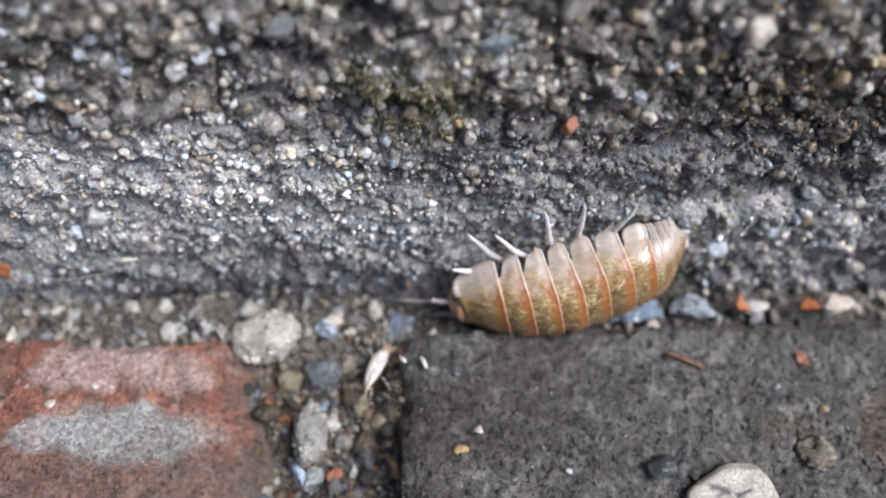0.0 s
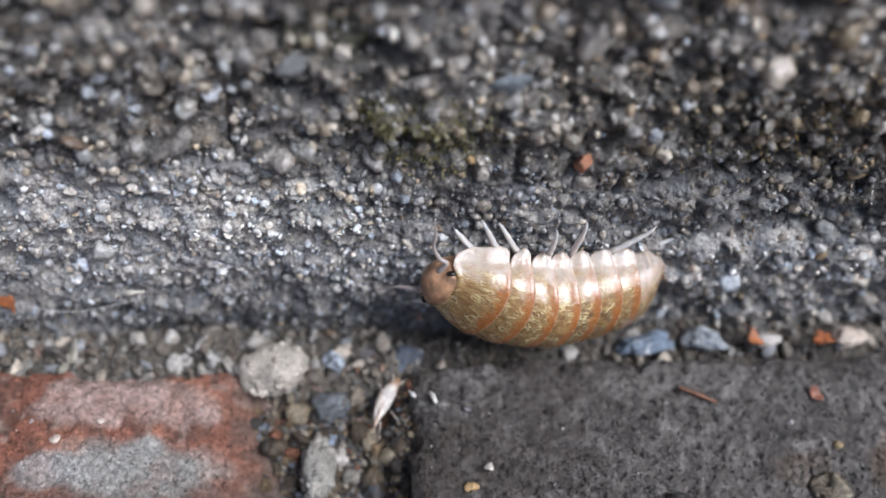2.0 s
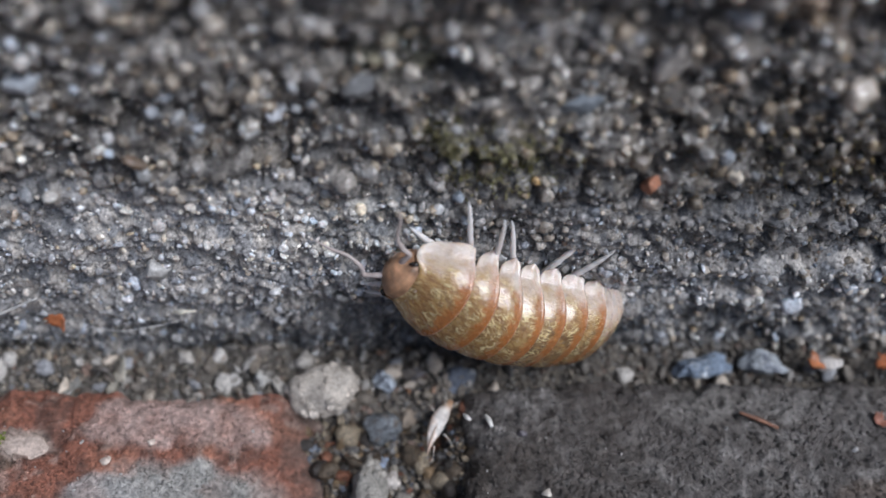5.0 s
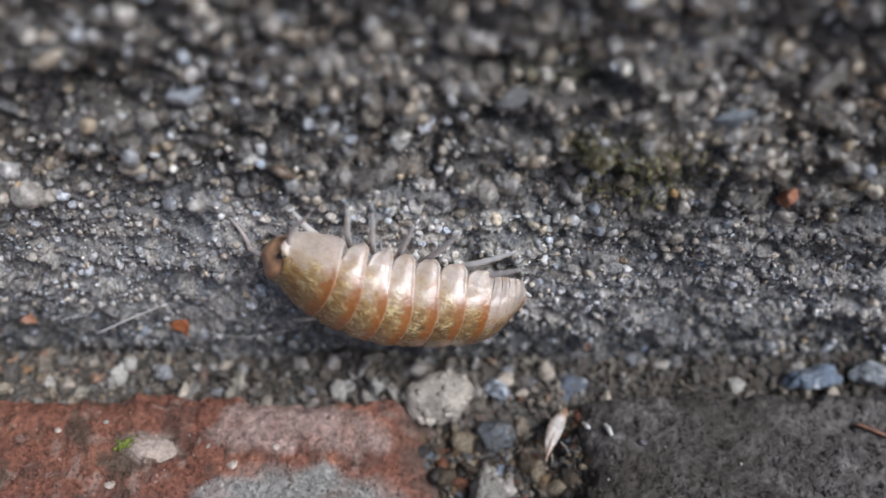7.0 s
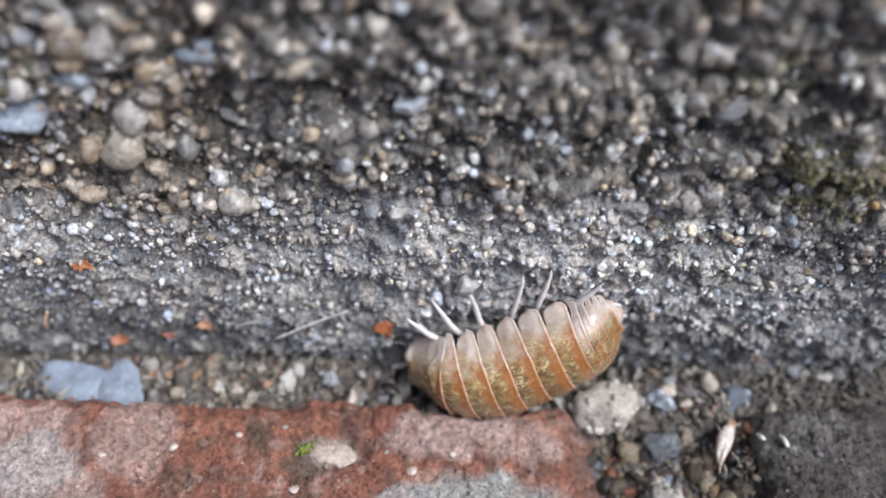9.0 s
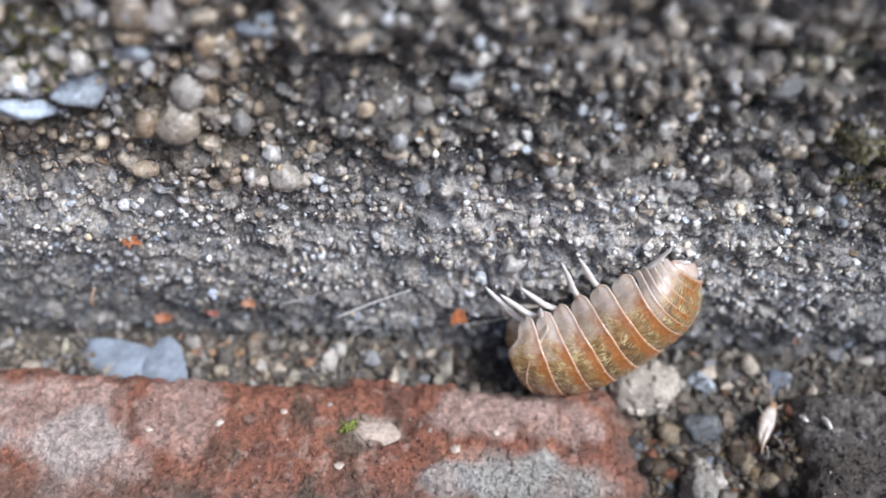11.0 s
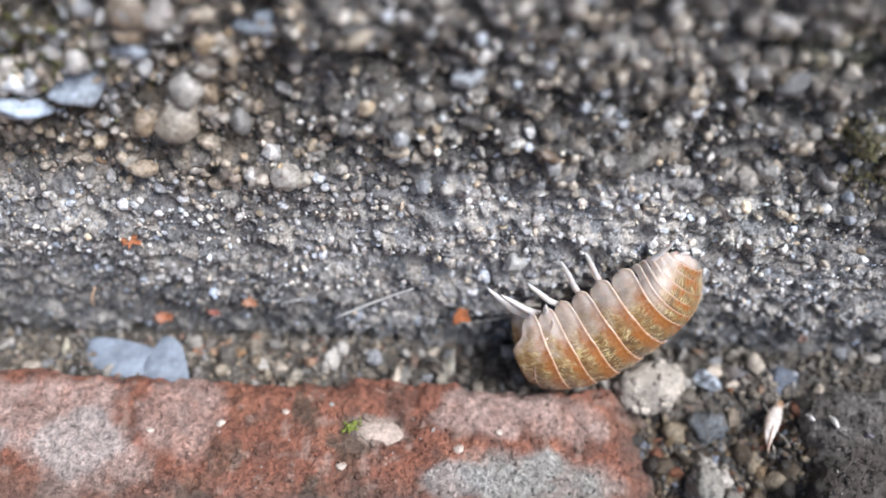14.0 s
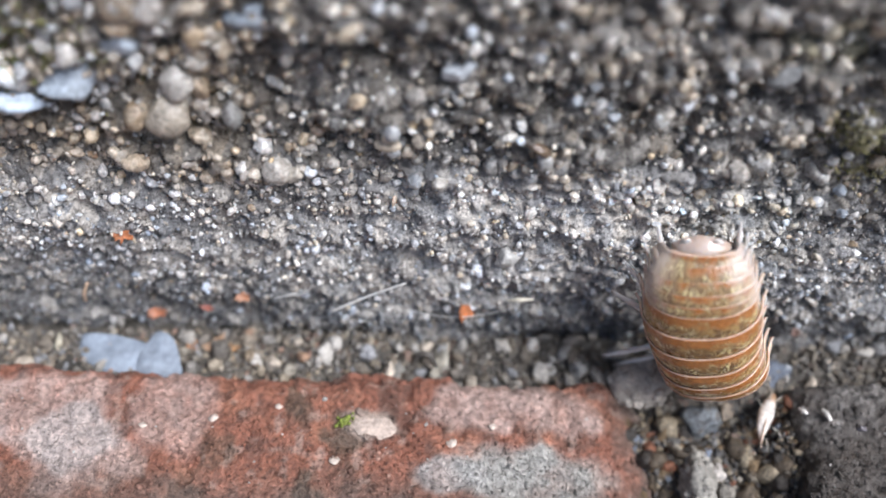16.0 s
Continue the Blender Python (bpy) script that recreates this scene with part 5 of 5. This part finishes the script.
# seconds; for each leg of the right side, first to last, its turn ahead and its lift
STEPS = [
    (0.0, 33, 17, 25, -4, 22, 4, 1, -3, -8, 2, -26, 8, -97, -4),
    (0.5, 56, 5, 32, -3, 37, -3, 13, -3, 4, -3, -20, 3, -54, 13),
    (1.0, 79, -7, 31, -3, 38, -3, 18, -3, 8, -3, -21, 0, -55, 12),
    (1.5, 70, -6, 49, -4, 49, -1, 24, 2, 14, 10, -17, 2, -81, -4),
    (2.0, 60, -5, 46, -2, 44, -3, 18, 7, 9, 5, -41, 2, -61, 1),
    (2.5, 51, -5, 38, -3, 37, -2, 20, -4, 5, -1, -51, -4, -42, 5),
    (3.0, 70, -5, 52, -3, 32, -3, 13, -4, 3, 0, -21, 2, -22, 10),
    (5.5, 74, -5, 52, -4, 47, 10, 32, 8, 26, -3, 8, 13, -60, -5),
    (6.0, 85, -6, 73, -3, 44, -3, 28, -4, 31, -3, 21, 3, 6, 3),
    (6.5, 51, -4, 31, -3, 10, -4, 16, -1, 0, 3, -24, -4, -10, 5),
    (7.0, 49, -4, 20, -4, 18, -3, 6, -3, -8, -3, -38, -4, -26, 8),
    (7.5, 45, -4, 13, -4, 24, -3, -1, -1, -14, 0, -12, 19, -65, -5),
    (8.0, 1, 0, 14, -2, 6, -3, -12, -3, -8, -4, -49, -4, -66, -4),
    (8.5, 1, -4, 16, 1, 16, -1, -11, -3, -23, -3, -29, -4, -53, 12),
    (9.0, 8, 4, 18, 3, 8, -4, -5, -1, -28, -3, -33, -4, -56, 8),
    (9.5, 8, 6, 17, 4, 8, -4, -4, -3, -25, -3, -32, -4, -54, 9),
    (10.0, -10, 0, 16, -14, 14, -3, 15, -3, -10, -3, -8, -3, -57, 8),
    (12.5, -10, 0, 16, -13, 14, -3, 6, -3, -10, -3, -10, -3, -72, 2),
    (14.0, -10, 0, 16, -13, 14, -3, 6, -3, -10, -3, -14, -3, -68, 6),
    (15.5, -10, 0, 16, -13, 14, -3, 6, -3, -12, -3, -28, -3, -63, 3),
    (15.6, -10, 0, 16, -13, 14, -3, 6, -3, -12, -3, -28, -3, -63, 3),
    (15.7, -10, 0, 20, 3, 10, 3, 4, 0, -18, -3, -34, -2, -92, -2),
    (15.8, -12, 3, 6, 10, -3, 15, -9, 9, -21, -3, -50, 12, -104, -5),
    (15.9, -12, 3, 6, 10, -3, 15, -49, -3, -45, -3, -73, -3, -80, -5),
    (16.0, -12, 3, 6, 10, -3, 15, -49, -3, -68, -3, -80, -3, -85, -5),
]
# seconds; turn outwards and lift of the right and of the left antenna
FEEL = [(0.0, -20, -20, 45, -15), (0.5, 38, -30, 31, 30), (1.0, 55, -20, 60, 10), (1.5, 60, -8, 60, -12), (2.0, 60, -8, 75, -20), (2.5, 62, -10, 40, 22), (3.0, 62, -8, 70, -5), (4.0, 40, 0, 40, 0), (5.5, 70, -5, 10, -40),
        (6.0, 75, -12, 10, -60), (6.5, 48, -1, 0, -30), (7.0, 100, -16, 10, -35), (7.5, -15, -30, 0, -40), (8.5, -25, -10, 30, -15), (9.0, -35, 15, 44, -5), (9.5, -38, 15, 60, -2), (10.0, 0, -82, 0, -82), (15.6, 0, -82, 0, -82), (16.0, 0, -82, 0, -82)]


def along_back(own, bend, curl, squeeze):
    """Pose of a ring on the bent and curled back of the body; the first plate and the head nod when it curls."""
    if own > 2.5:
        nod, shrink = 42 * min(max((curl - 0.065) / 0.04, 0.0), 1.0), 1 - squeeze * 1.15
        tip = pose(-0.10 * MM * nod / 42, 0, 2.45 * MM) @ pose(0, 0, 0, 0, nod, 0) @ pose(0, 0, -2.45 * MM)
        return on_curve(NECK_AT, bend, curl, squeeze) @ tip @ pose((own - NECK_AT) * shrink * MM, 0, 0, 0, 0.2 * nod if own > 4 else 0, 0)
    return on_curve(own, bend, curl, squeeze)


def on_curve(own, bend, curl, squeeze):
    k, c = bend if abs(bend) > 1e-4 else 1e-4, curl + 1e-4
    own = own * (1 - squeeze * (1.15 if own > 0 else 0.2))
    s = max(own - 0.2, 0.0)
    flat, drop = own - s + math.sin(c * s) / c, -(1 - math.cos(c * s)) / c
    return pose(math.sin(k * flat) / k * MM, (1 - math.cos(k * flat)) / k * MM, drop * MM, 0, 0, math.degrees(k * flat)) @ pose(0, 0, 0, 0, math.degrees(c * s), 0)


# ---- what moves ----
def motions():
    rows = []
    for t, x, z, heading, off, roll, nose, bend, curl, squeeze in CRAWL:
        c, s = math.cos(radians(heading)), math.sin(radians(heading))
        ahead, up = Vector((c, 0, s)), Vector((0, -1, 0))
        m = Matrix((ahead, up.cross(ahead), up)).transposed().to_4x4()
        m.translation = Vector((x, -0.028 * (x + 7) - off, z)) * MM
        rows.append((t, m @ pose(0, 0, 0, roll, 0, 0) @ pose(0, 0, 0, 0, -nose, 0)))
    walk(LOUSE["louse"], rows)
    for ring, own in LOUSE["rings"]:
        walk(ring, [(row[0], along_back(own, *row[7:])) for row in CRAWL])
    way, ways = 0.0, []
    for n, row in enumerate(CRAWL):
        if n:
            way += math.hypot(row[1] - CRAWL[n - 1][1], row[2] - CRAWL[n - 1][2]) + abs(row[3] - CRAWL[n - 1][3]) * 0.04
        ways.append((row[0], way))
    for leg, hip, side, i in LOUSE["legs"]:
        if side < 0:
            turns_at = [(row[0], row[1 + 2 * i], row[2 + 2 * i]) for row in STEPS]
            # strides go on between 3 and 5.5 s
            turns_at += [(t, (60, 42, 34, 18, 8, -22, -40)[i] + 18 * math.sin(6.5 * t + 2.4 * i), -2 + 6 * math.cos(6.5 * t + 2.4 * i)) for t in (3.4, 3.8, 4.2, 4.6, 5.0)]
        else:
            rest = (50, 38, 24, 8, -8, -24, -50)[i]
            turns_at = [(t, rest + 16 * math.sin(2.1 * w + 2.4 * i) if t < 15.65 else -62 - 4 * i, -6) for t, w in ways]
        walk(leg, [(t, pose(*[c * MM for c in hip], 0, 0, -side * a) @ pose(0, 0, 0, side * up, 0, 0)) for t, a, up in sorted(turns_at)])
    for feeler, root, side in LOUSE["feelers"]:
        walk(feeler, [(t, pose(*[c * MM for c in root], 0, 0, side * (out if side < 0 else outl)) @ pose(0, 0, 0, 0, -(lift if side < 0 else liftl), 0)) for t, out, lift, outl, liftl in FEEL])
    walk(SCRAP, [(t, pose(x * MM, (wall_at(x, 1.35) - 0.4) * MM, z * MM, 70, 10, a)) for t, x, z, a in
                 ((0.0, -20.0, 1.3, -20), (7.4, -20.0, 1.3, -20), (8.3, -18.6, 1.9, -10), (9.8, -18.7, 1.9, -10), (10.1, -17.4, 1.5, 30), (15.7, -17.35, 1.35, 30), (15.9, -17.0, 1.2, 50), (16.0, -16.9, 1.1, 50))])
    home = STRAND.matrix_basis.copy()
    walk(STRAND, [(t, Matrix.Translation((d * MM, 0, 0)) @ home) for t, d in ((0.0, -0.8), (9.8, -0.8), (10.1, 0.0), (16.0, 0.0))])


def wall_at(x, z):
    return float(wall_face(np.array(x, float), np.array(z, float)))


motions()
